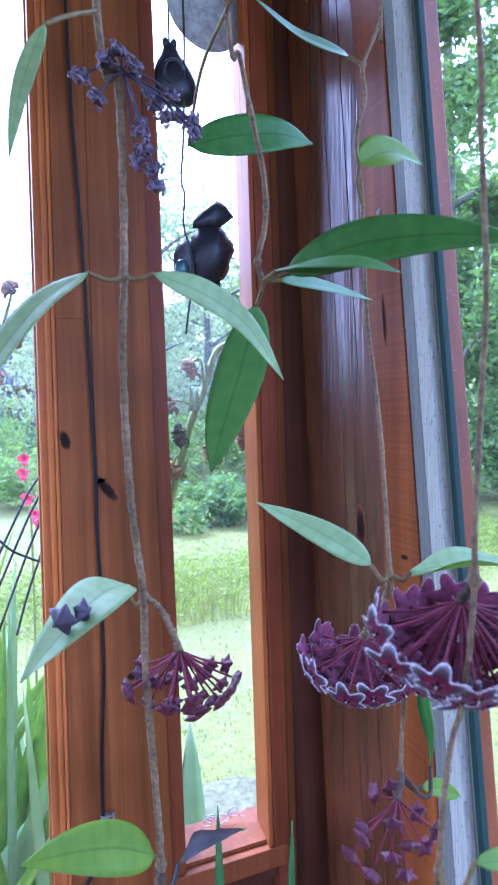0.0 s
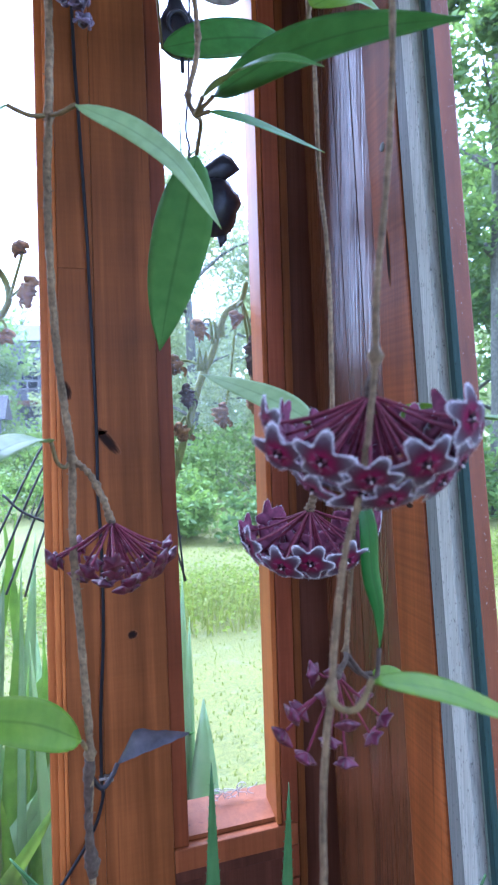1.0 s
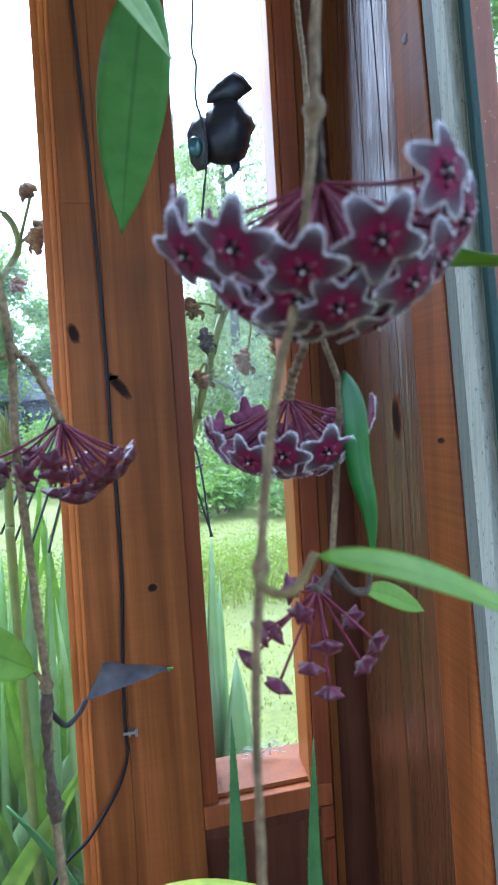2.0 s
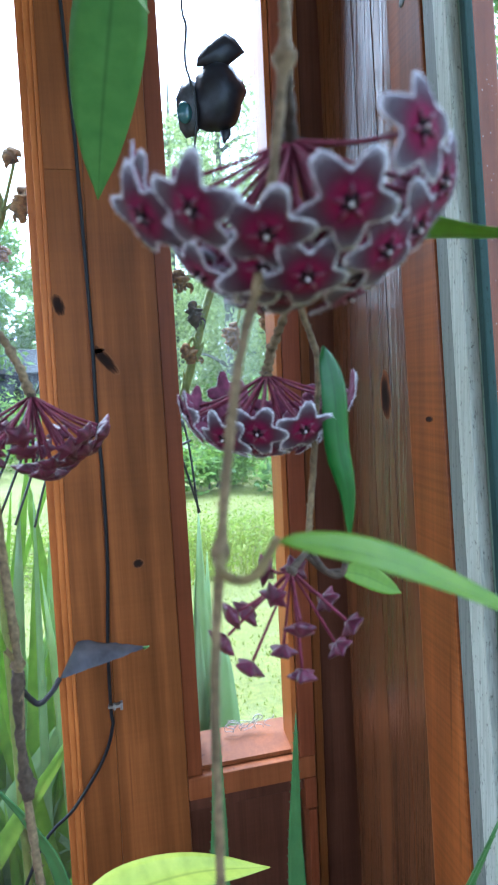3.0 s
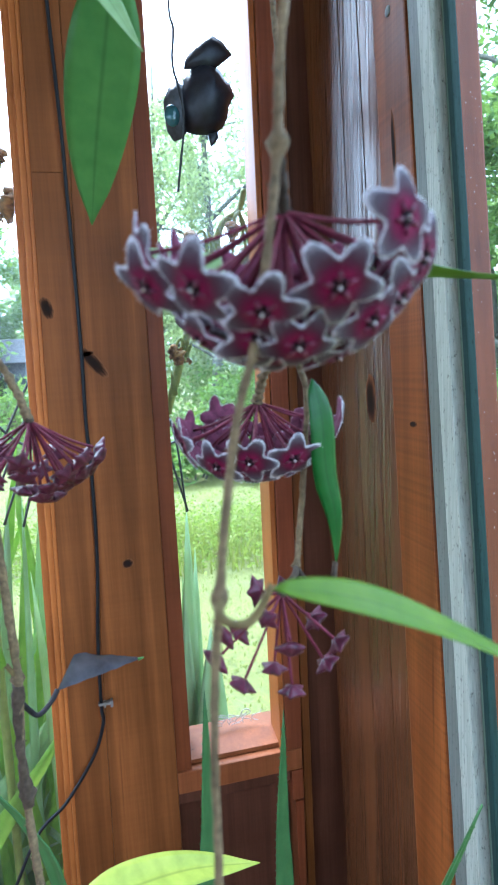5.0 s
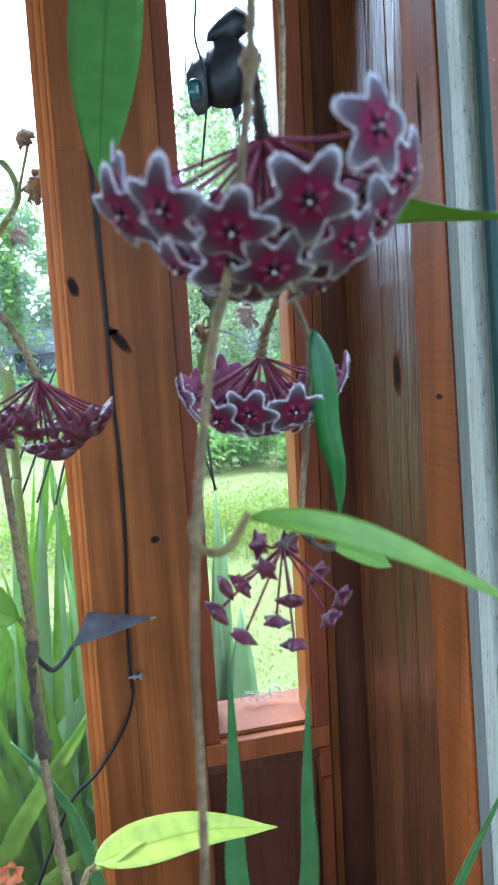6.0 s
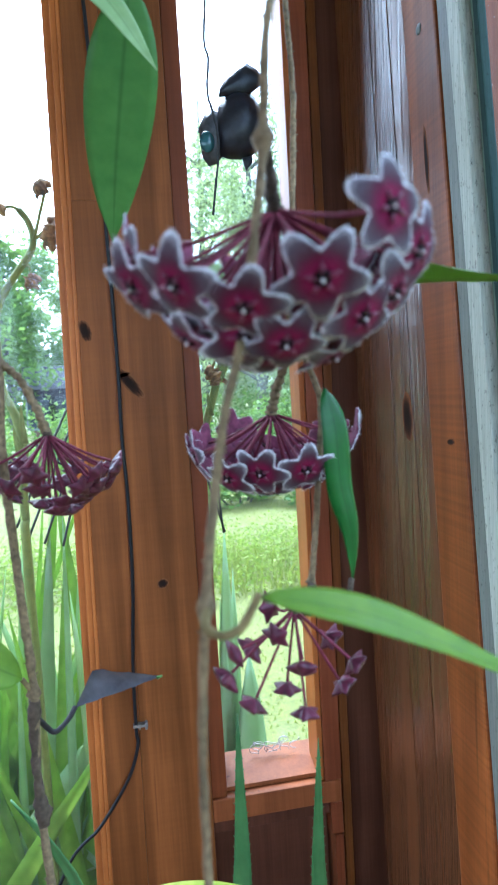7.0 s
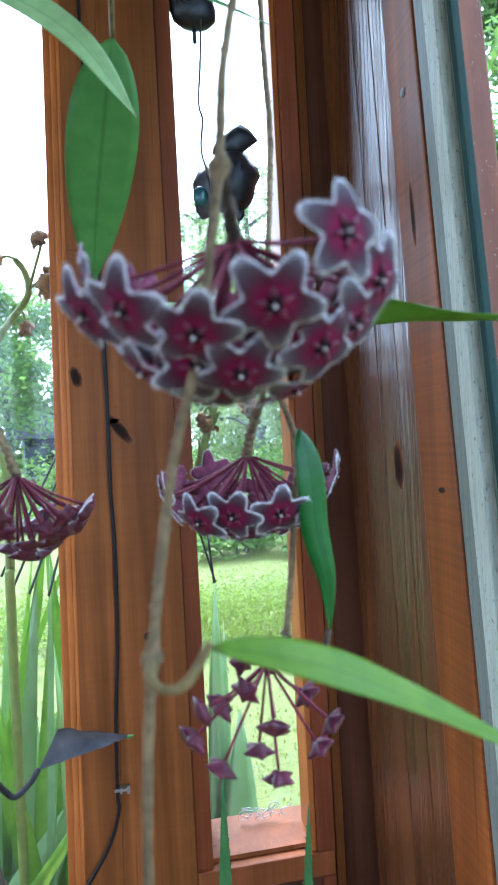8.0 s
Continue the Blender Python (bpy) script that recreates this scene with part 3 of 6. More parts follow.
for W, horizontal in ((west, False), (south, True)):
    for a0, a1, z0, z1 in ((-3.0, -2.9, 0, 2.7), (-0.1, 0.0, 0, 2.7), (-2.9, -0.1, 0, 1.15), (-2.9, -0.1, 2.4, 2.7), (-2.0, -1.92, 1.15, 2.4), (-1.0, -0.92, 1.15, 2.4)):
        d = (a0, a1, -3.14, -3.0, z0, z1) if horizontal else (-3.14, -3.0, a0, a1, z0, z1)
        boxed("wall_boards", d, WOOD, W, 0)


# ---- the garden ----
def ground_z(x, y):
    return GROUND + 0.02 * noise.noise(Vector((x * 0.5, y * 0.5, 0))) + 0.0


bm = bmesh.new()
xs = [-900, -300, -100, -50, -30] + [x * 0.75 for x in range(-32, 33)] + [30, 50, 100, 300, 900]
ys = [-900, -300, -60, -20, -6] + [0.2 + y * 0.75 for y in range(0, 40)] + [40, 60, 100, 300, 900]
grid = [[bm.verts.new((x, y, ground_z(x, y) if abs(x) < 24 and y < 30 else GROUND)) for x in xs] for y in ys]
for i in range(len(ys) - 1):
    for j in range(len(xs) - 1):
        bm.faces.new((grid[i][j], grid[i][j + 1], grid[i + 1][j + 1], grid[i + 1][j]))
tagged(part("ground", bm, LAWN, None, smooth=True), "mown green lawn with lighter dry patches", "lawn", kind="structure")

bm = bmesh.new()
rnd = random.Random(2)
ring = [bm.verts.new((0.3 + 0.6 * math.cos(a) * rnd.uniform(0.9, 1.1), 1.75 + 0.42 * math.sin(a) * rnd.uniform(0.9, 1.1), GROUND + 0.022)) for a in [k * math.pi / 12 for k in range(24)]]
bm.faces.new(ring)
bmesh.ops.extrude_face_region(bm, geom=list(bm.faces))
for v in list(bm.verts)[24:]:
    v.co.z -= 0.1
bmesh.ops.recalc_face_normals(bm, faces=list(bm.faces))
tagged(part("pavement", bm, GRAVEL, None), "pale wet gravel patch in the lawn", "gravel", kind="structure")


def tufts(name, n, area, height, mat, label, seed, width=0.006, lean=0.4, category="grass"):
    """Many tapered blades over an area of the lawn, joined."""
    r = random.Random(seed)
    verts, faces = [], []
    for _ in range(n):
        x, y = r.uniform(area[0], area[1]), r.uniform(area[2], area[3])
        h, a = height * r.uniform(0.5, 1.2), r.uniform(0, 6.283)
        k = r.uniform(0.1, lean) * h
        dx, dy = math.cos(a) * k, math.sin(a) * k
        w = width * r.uniform(0.6, 1.3)
        sx, sy = -math.sin(a) * w, math.cos(a) * w
        z = ground_z(x, y) - 0.01
        i = len(verts)
        verts += [(x - sx, y - sy, z), (x + sx, y + sy, z), (x + dx * 0.35 + sx * 0.7, y + dy * 0.35 + sy * 0.7, z + h * 0.6),
                  (x + dx * 0.35 - sx * 0.7, y + dy * 0.35 - sy * 0.7, z + h * 0.6), (x + dx, y + dy, z + h)]
        faces += [(i, i + 1, i + 2, i + 3), (i + 3, i + 2, i + 4)]
    me = bpy.data.meshes.new(name)
    me.from_pydata(verts, [], faces)
    me.materials.append(mat)
    return tagged(new(name, me), label, category, kind="stuff")


tufts("lawn_grass", 30000, (-2.5, 6.5, 1.2, 10.0), 0.035, GRASS, "short mown grass of the lawn", 11, 0.005)
tufts("tall_grass", 420, (0.2, 1.6, 4.4, 5.6), 0.32, GRASS, "tall loose grass tussocks", 13, 0.007, 1.1)


def leaf_cloud(n, r, place, size, droop=0.0):
    """Joined small leaf quads at the places that place(r) gives."""
    verts, faces = [], []
    for _ in range(n):
        c = place(r)
        s = size * r.uniform(0.6, 1.4)
        d = Vector((r.gauss(0, 1), r.gauss(0, 1), r.gauss(0, 0.7) - droop)).normalized()
        e = d.orthogonal().normalized()
        e.rotate(Matrix.Rotation(r.uniform(0, 6.28), 3, d))
        i = len(verts)
        verts += [c - d * s, c + e * s * 0.42, c + d * s, c - e * s * 0.42]
        faces.append((i, i + 1, i + 2, i + 3))
    me = bpy.data.meshes.new("crown")
    me.from_pydata([tuple(v) for v in verts], [], faces)
    return me


rw = random.Random(12)
weeds = leaf_cloud(24000, rw, lambda q: Vector((q.uniform(-3, 7), q.triangular(4.2, 7.0, 5.6), GROUND + 0.02 + 0.2 * abs(q.gauss(0, 0.6)))), 0.026)
weeds.materials.append(WEED)
tagged(new("weeds", weeds), "low leafy weeds in a strip across the lawn", "weeds", kind="stuff")


def tree(name, x, y, height, spread, mat, label, seed, n=5200, leaf=0.13, bole=0.3, droop=0.0):
    r = random.Random(seed)
    t = thing(name, label, "tree", (x, y, GROUND - 0.05))
    bm = bmesh.new()
    top = Vector((r.uniform(-0.4, 0.4), r.uniform(-0.4, 0.4), height * 0.85))
    trunk = spline([(0, 0, 0), (r.uniform(-0.15, 0.15), 0.1, height * 0.3), top * 0.7, top], 5)
    tube(bm, trunk, lambda k: (0.016 * height) * (1 - 0.85 * k), 8, 0.2)
    part("trunk", bm, BARK, t, smooth=True)
    clumps = []
    for i in range(11):
        f = bole + (1 - bole) * (i + r.random()) / 11
        base = trunk[min(len(trunk) - 1, int(f * 0.85 * len(trunk)))]
        a = i * 2.4 + r.uniform(-0.5, 0.5)
        reach = spread * (0.35 + 0.65 * math.sin(math.pi * min(1, (f - bole) / (1 - bole) * 0.85 + 0.15))) * r.uniform(0.7, 1.1)
        tip = base + Vector((math.cos(a) * reach, math.sin(a) * reach, reach * r.uniform(0.1, 0.55)))
        bm = bmesh.new()
        tube(bm, spline([base, (base + tip) / 2 + Vector((0, 0, 0.12 * reach)), tip], 4), lambda k: 0.006 * height * (1 - 0.8 * k), 6)
        part("limb", bm, BARK, t, smooth=True)
        for _ in range(4):
            clumps.append((base.lerp(tip, r.uniform(0.45, 1.1)) + Vector((r.gauss(0, 0.25), r.gauss(0, 0.25), r.gauss(0, 0.25))) * spread * 0.4, spread * r.uniform(0.16, 0.34)))

    def place(q):
        c, s = q.choice(clumps)
        p = Vector((q.gauss(0, 1), q.gauss(0, 1), q.gauss(0, 0.8)))
        p = p.normalized() * s * q.uniform(0.3, 1.15)
        return c + p - Vector((0, 0, droop * abs(q.gauss(0, 1)) * s * 2))
    me = leaf_cloud(n, r, place, leaf, droop)
    me.materials.append(mat)
    crown = new("crown", me)
    crown.parent = t
    return t


def bush(name, x, y, w, h, mat, label, seed, n=2600, leaf=0.07):
    r = random.Random(seed)
    t = thing(name, label, "bush", (x, y, GROUND - 0.03))
    clumps = [(Vector((r.uniform(-1, 1) * w * 0.42, r.uniform(-1, 1) * w * 0.35, h * r.uniform(0.2, 0.72))), h * r.uniform(0.16, 0.34)) for _ in range(14)]
    for c, s in clumps[:7]:
        bm = bmesh.new()
        tube(bm, spline([(c.x * 0.3, c.y * 0.3, 0), c * 0.6, c], 3), lambda k: 0.02 * (1 - 0.7 * k), 5)
        part("branch", bm, BARK, t)

    def place(q):
        c, s = q.choice(clumps)
        p = Vector((q.gauss(0, 1), q.gauss(0, 1), q.gauss(0, 0.8))).normalized() * s * q.uniform(0.4, 1.15)
        v = c + p
        v.z = max(v.z, 0.02)
        return v
    me = leaf_cloud(n, r, place, leaf)
    me.materials.append(mat)
    o = new("crown", me)
    o.parent = t
    return t


tree("tree", -2.6, 39, 12.0, 3.6, CROWN_HAZED, "haze-pale green deciduous tree across the lawn", 21)
tree("tree", 1.4, 24, 7.2, 3.2, CROWN_HAZED, "haze-pale green deciduous tree across the lawn", 22)
tree("tree", 4.6, 20, 7.4, 3.0, CROWN_HAZED, "drooping haze-pale willow beyond the lawn", 23, leaf=0.1, droop=1.2, n=6500)
tree("tree", 8.5, 22, 9.0, 3.6, CROWN, "green tree at the edge of the lawn", 24)
tree("tree", 9.0, 12, 9.5, 3.4, CROWN, "tall dense green tree beside the garden room", 25, n=8000, bole=0.12)
tree("tree", 12.5, 9, 10.5, 3.8, CROWN, "tall dense green tree beside the garden room", 26, n=8000, bole=0.12)
tree("tree", 12.0, 14, 11.0, 4.0, CROWN, "tall dense green tree beside the garden room", 27, n=7000, bole=0.15)
tree("tree", -6.5, 20, 6.5, 2.8, CROWN, "dark green conifer-like tree by the shed", 28)
tree("tree", -10.5, 24, 9.5, 3.6, CROWN_HAZED, "haze-pale green deciduous tree across the lawn", 29)
tree("tree", 2.9, 15.5, 12.0, 2.4, CROWN_HAZED, "tall loose haze-pale willow at the edge of the lawn", 61, n=16000, leaf=0.065, droop=0.7, bole=0.2)
tree("tree", 1.7, 19, 13.0, 2.2, CROWN_HAZED, "tall loose haze-pale willow at the edge of the lawn", 62, n=15000, leaf=0.07, droop=0.7, bole=0.25)
tree("tree", 5.6, 18, 11.0, 2.6, CROWN_HAZED, "tall loose haze-pale willow at the edge of the lawn", 64, n=6000, leaf=0.11, droop=0.7, bole=0.25)
tree("tree", 7.4, 8.6, 13.5, 2.5, CROWN, "tall dense blue-green tree beside the garden room", 65, n=34000, leaf=0.085, bole=0.04)
tree("tree", -4.9, 22, 9.6, 2.7, CROWN, "dark blue-green tree behind the shed", 66, n=9000, leaf=0.11, bole=0.12)
tree("tree", -4.6, 25, 9.0, 3.4, CROWN, "dark blue-green tree behind the shed", 63, n=6500, bole=0.15)
for i, (x, y, w, h, m) in enumerate(((-4.6, 13.5, 3.4, 1.7, BUSH), (-1.4, 13.0, 3.2, 1.5, BUSH), (1.6, 12.4, 3.4, 1.9, BUSH), (4.3, 12.6, 3.2, 2.2, BUSH),
                                     (6.6, 10.5, 3.0, 2.4, BUSH), (7.4, 8.0, 2.6, 2.0, CROWN), (1.2, 9.2, 1.7, 0.95, BUSH), (2.8, 8.8, 1.8, 0.9, CROWN), (9.6, 7.0, 3.0, 2.6, BUSH),
                                     (0.2, 15.5, 4.0, 2.8, CROWN), (3.6, 16.0, 4.2, 3.0, CROWN), (-7.5, 14.5, 3.6, 2.0, CROWN), (-3.1, 16.5, 2.4, 2.1, BUSH), (-1.6, 21.0, 2.8, 2.6, BUSH))):
    bush("bush", x, y, w, h, m, "leafy green shrub at the edge of the lawn", 40 + i)

bm = bmesh.new()
rw = random.Random(77)
cl = [(Vector((rw.uniform(-45, 60), rw.uniform(34, 48), rw.uniform(0.5, 6.5))), rw.uniform(1.2, 3.0)) for _ in range(190)]
cl += [(Vector((rw.uniform(20, 32), rw.uniform(-4, 34), rw.uniform(0.5, 11))), rw.uniform(1.2, 3.0)) for _ in range(110)]


def wood_place(q):
    c, s = q.choice(cl)
    return c + Vector((q.gauss(0, 1), q.gauss(0, 1), q.gauss(0, 0.8))).normalized() * s * q.uniform(0.4, 1.1)


bm.free()
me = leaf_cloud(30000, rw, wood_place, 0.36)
me.materials.append(CROWN_HAZED)
tagged(new("far_woods", me), "distant haze-pale green woodland edge", "woods", kind="stuff")


def house(name, x, y, w, d, h, roof, siding, label, sill=1.0, deck=0.0):
    t = thing(name, label, "house", (x, y, GROUND))
    boxed("wall", (-w / 2, w / 2, 0, d, -0.1, h), siding, t, 0)
    bm = bmesh.new()
    o = 0.35
    v = [bm.verts.new(p) for p in ((-w / 2 - o, -o, h), (w / 2 + o, -o, h), (w / 2 + o, d + o, h), (-w / 2 - o, d + o, h), (-w / 2 - o, d / 2, h + roof), (w / 2 + o, d / 2, h + roof))]
    for f in ((0, 1, 5, 4), (2, 3, 4, 5), (1, 2, 5), (3, 0, 4), (3, 2, 1, 0)):
        bm.faces.new([v[i] for i in f])
    part("roof", bm, ROOFING, t)
    k = max(2, int(w / 1.8))
    for i in range(k):
        cx = -w / 2 + (i + 0.5) * w / k
        win = boxed("window", (cx - 0.5, cx + 0.5, -0.05, 0.02, sill, sill + 1.5), WHITE_TRIM, t, 0.005)
        p2 = boxed("pane", (cx - 0.43, cx + 0.43, -0.06, -0.052, sill + 0.07, sill + 1.43), PANE_DARK, None, 0)
        p2.parent = win
    boxed("trim", (-w / 2 - 0.05, w / 2 + 0.05, -0.06, -0.002, h - 0.25, h), WHITE_TRIM, t, 0)
    if deck:
        boxed("deck", (-w / 2, w / 2, -1.6, -0.07, deck - 0.2, deck), BROWN_SIDING, t, 0)
        boxed("deck_rail", (-w / 2, w / 2, -1.6, -1.52, deck + 0.85, deck + 0.95), WHITE_TRIM, t, 0)
        for i in range(9):
            cx = -w / 2 + 0.05 + i * (w - 0.1) / 8
            boxed("rail_post", (cx - 0.04, cx + 0.04, -1.59, -1.53, -0.1 if i % 4 == 0 else deck, deck + 0.85), WHITE_TRIM, t, 0)
    return t


house("house", -1.1, 30, 4.0, 6, 6.2, 1.3, SIDING, "dark grey two-storey house with a deck and pale window trim", 3.9, 3.3)
house("shed", -3.2, 19.5, 1.3, 2.0, 2.3, 0.8, BROWN_SIDING, "small dark brown wooden garden shed")


# ---- things on the wooden walls ----
def knot_mesh(seed):
    """A thin uneven disc, one unit wide, that faces -y."""
    bm = bmesh.new()
    r = random.Random(seed)
    n = 18
    ring = [bm.verts.new((math.cos(a) * q, 0.0, math.sin(a) * q)) for a, q in [(2 * math.pi * k / n, r.uniform(0.9, 1.08)) for k in range(n)]]
    inner = [bm.verts.new((v.co.x * 0.9, -0.02, v.co.z * 0.9)) for v in ring]
    for k in range(n):
        bm.faces.new((ring[k], ring[(k + 1) % n], inner[(k + 1) % n], inner[k]))
    bm.faces.new(inner)
    bmesh.ops.recalc_face_normals(bm, faces=list(bm.faces))
    return mesh_of("knot", bm, KNOT)


def knot(wall, x, y, z, ru, rv, turn, tilt, seed):
    o = new("knot", knot_mesh(seed))
    o.parent = wall
    o.matrix_basis = pose(x, y, z, 0, tilt, turn) @ Matrix.Diagonal((ru * 1.15, 0.015, rv * 1.15, 1))


for x, z, ru, rv, s in ((-0.3295, 1.5285, 0.0062, 0.012, 1), (-0.282, 1.4645, 0.0065, 0.021, 2), (-0.2885, 1.4745, 0.0075, 0.0028, 8), (-0.26, 1.2144, 0.0065, 0.0055, 3)):
    knot(north, x, -0.0001 if x > -0.297 else 0.0009, z, ru, rv, 0, -38 if rv > 0.02 else -14, s)
for y, z, ru, rv, s in ((-0.1845, 1.6575, 0.0036, 0.03, 6), (-0.2152, 1.3874, 0.007, 0.0028, 7)):
    knot(east, XB - 0.0041, y, z, ru, rv, -90, -4.6, s)
knot(east, 0.0126, -0.1295, 1.4077, 0.0085, 0.024, -82.5, -4, 5)
knot(east, 0.0088, -0.1115, 1.117, 0.0075, 0.0016, -82.5, 38, 9)

screw = bmesh.new()
bmesh.ops.create_uvsphere(screw, u_segments=12, v_segments=6, radius=0.0052)
for v in screw.verts:
    v.co = Vector((XB - 0.004 + v.co.x * 0.35, -0.1775 + v.co.y, 1.78 + v.co.z))
part("screw_head", screw, SCREW_GREY, east, smooth=True)

cable = thing("cable", "thin black cable run down the joint of the wooden post", "cable", (-0.298, 0, 1.0))
CABLE = [(-0.304, -0.003, 2.5), (-0.304, -0.003, 2.0), (-0.301, -0.003, 1.86), (-0.297, -0.003, 1.724), (-0.2962, -0.003, 1.65), (-0.2952, -0.003, 1.57), (-0.2948, -0.003, 1.475), (-0.2962, -0.003, 1.396), (-0.2945, -0.003, 1.325),
         (-0.2965, -0.003, 1.22), (-0.3035, -0.003, 1.12), (-0.3058, -0.0035, 1.035), (-0.3055, -0.0035, 1.011), (-0.320, -0.004, 0.97), (-0.3575, -0.0045, 0.915), (-0.412, -0.006, 0.85), (-0.50, -0.02, 0.6), (-0.6, -0.03, 0.003)]


def wpart(name, bm, material, parent, label="", smooth=True):
    """A part whose mesh is already in world places."""
    ob = part(name, bm, material, parent, label, smooth)
    ob.matrix_parent_inverse = Matrix.Translation(parent.location).inverted()
    return ob


wpart("wire", tube(bmesh.new(), spline(CABLE, 6), 0.0022, 8, 0.05), BLACK, cable)
clip = bmesh.new()
box(clip, -0.309, -0.2915, -0.0075, 0.0, 1.0365, 1.0398, 0.0005)
box(clip, -0.2945, -0.2912, -0.009, -0.002, 1.0335, 1.0428, 0.0008)
box(clip, -0.3025, -0.3, -0.009, -0.002, 1.0345, 1.0418, 0.0008)
wpart("clip", clip, STEEL, cable, "bent steel staple", False)


# ---- hanging ornaments ----
def hung(name, label, string_pts, at):
    t = thing(name, label, "ornament", at)
    wpart("string", tube(bmesh.new(), spline(string_pts, 8), 0.0015, 6, 0.5), IRON, t)
    return t


orn = hung("hanging_ornament", "dark folded metal ornament on a wire before the window", [(-0.16, 0.006, 2.5), (-0.155, 0.005, 2.1), (-0.16, 0.004, 1.94), (-0.1661, 0.004, 1.867), (-0.1626, 0.004, 1.843), (-0.1658, 0.003, 1.815), (-0.166, -0.003, 1.795),
    (-0.162, -0.006, 1.776), (-0.158, -0.006, 1.751), (-0.1586, -0.002, 1.726), (-0.164, 0.004, 1.688), (-0.168, 0.004, 1.662)], (-0.12, 0.012, 1.64))


def shell(outline, y0, bulge, seed, mat, parent, name, crease=0.4):
    """A folded plate with an uneven outline: bulged front, open back, some thickness."""
    bm = bmesh.new()
    P = [Vector((x, y0, z)) for x, z in outline]
    c = sum(P, Vector()) / len(P)
    r = random.Random(seed)
    layers = []
    for f, d in ((1.0, 0.0), (0.72, 0.55), (0.35, 0.9)):
        layers.append([bm.verts.new(c + (p - c) * f + Vector((0, -bulge * d * r.uniform(0.9, 1.1), 0))) for p in P])
    back = [bm.verts.new(c + (p - c) * 0.96 + Vector((0, 0.004, 0))) for p in P]
    tip = bm.verts.new(c + Vector((0, -bulge, 0)))
    n = len(P)
    for A, B in zip(layers, layers[1:]):
        for k in range(n):
            bm.faces.new((A[k], A[(k + 1) % n], B[(k + 1) % n], B[k]))
    for k in range(n):
        bm.faces.new((layers[-1][k], layers[-1][(k + 1) % n], tip))
        bm.faces.new((back[(k + 1) % n], back[k], layers[0][k], layers[0][(k + 1) % n])[::-1])
    bm.faces.new(back)
    bmesh.ops.recalc_face_normals(bm, faces=list(bm.faces))
    return wpart(name, bm, mat, parent)


def lobe(cx, cz, rx, rz, n, turn, seed, start=0.0, sweep=6.2832, dent=0.08):
    """An uneven many-cornered oval outline, or a cut piece of one."""
    r = random.Random(seed)
    closed = sweep > 6.2
    out = []
    for k in range(n if closed else n + 1):
        ang = start + sweep * k / n
        q = 1 + r.uniform(-dent, dent)
        x, z = rx * math.cos(ang) * q, rz * math.sin(ang) * q
        out.append((cx + x * math.cos(turn) - z * math.sin(turn), cz + x * math.sin(turn) + z * math.cos(turn)))
    return out


def folded(cx, cz, corners):
    """The outline of a folded plate: corners as degrees and millimetres from its middle."""
    return [(cx + 0.001 * q * math.cos(radians(a)), cz + 0.001 * q * math.sin(radians(a))) for a, q in corners]


shell(folded(-0.124, 1.768, ((98, 47), (84, 47), (66, 42), (52, 36), (38, 37), (18, 35), (-6, 26), (-33, 28), (-57, 32), (-76, 35), (-94, 37), (-116, 41), (-130, 44), (194, 34), (165, 32), (139, 38), (113, 43))), 0.014, 0.02, 3, DARK_METAL, orn, "body")
shell(lobe(-0.1615, 1.758, 0.0165, 0.0325, 11, -0.1, 5), 0.018, 0.008, 5, LOBE_METAL, orn, "side_lobe")
shell(folded(-0.121, 1.823, ((73, 21.4), (38, 23), (0, 29), (-38, 18), (-80, 20), (-128, 22), (212, 36), (200, 31), (170, 20), (156, 16.7), (107, 16))), 0.011, 0.007, 4, DARK_METAL, orn, "crest")
shell([(-0.1267, 1.7325), (-0.114, 1.7355), (-0.1137, 1.7274), (-0.1225, 1.7173)], 0.012, 0.003, 6, DARK_METAL, orn, "tail")
bead = bmesh.new()
bmesh.ops.create_uvsphere(bead, u_segments=14, v_segments=8, radius=0.011)
for v in bead.verts:
    v.co = Vector((-0.1695 + v.co.x * 0.85, 0.006 + v.co.y * 0.5, 1.7486 + v.co.z * 1.15))
wpart("bead", bead, TEAL, orn, "teal glass bead")

orn2 = hung("hanging_ornament", "round dark metal pendant with a knob", [(-0.17, 0.014, 2.5), (-0.172, 0.014, 2.2), (-0.173, 0.014, 2.035)], (-0.166, 0.014, 1.95))
bm = bmesh.new()
prof = [(0.0, 0.092), (0.005, 0.091), (0.0085, 0.086), (0.0105, 0.079), (0.0135, 0.072), (0.019, 0.064), (0.0245, 0.052), (0.0285, 0.038), (0.0295, 0.026), (0.027, 0.013), (0.018, 0.004), (0.0, 0.0)]
rings = []
for rr, zz in prof:
    rings.append([bm.verts.new((-0.168 + rr * math.cos(a) - (zz - 0.04) * 0.1, 0.014 + rr * 0.55 * math.sin(a), 1.961 + zz * 0.88)) for a in [2 * math.pi * k / 20 for k in range(20)]])
for A, B in zip(rings, rings[1:]):
    for k in range(20):
        bm.faces.new((A[k], A[(k + 1) % 20], B[(k + 1) % 20], B[k]))
bmesh.ops.remove_doubles(bm, verts=list(bm.verts), dist=0.0002)
bmesh.ops.recalc_face_normals(bm, faces=list(bm.faces))
wpart("body", bm, DARK_METAL, orn2)
for dx in (-0.0055, 0.0055):
    bm = bmesh.new()
    bmesh.ops.create_uvsphere(bm, u_segments=10, v_segments=6, radius=0.0045, matrix=Matrix.Translation((-0.173 + dx, 0.012, 2.04)) @ Matrix.Diagonal((1, 0.8, 1.5, 1)))
    wpart("ear", bm, DARK_METAL, orn2)
bm = bmesh.new()
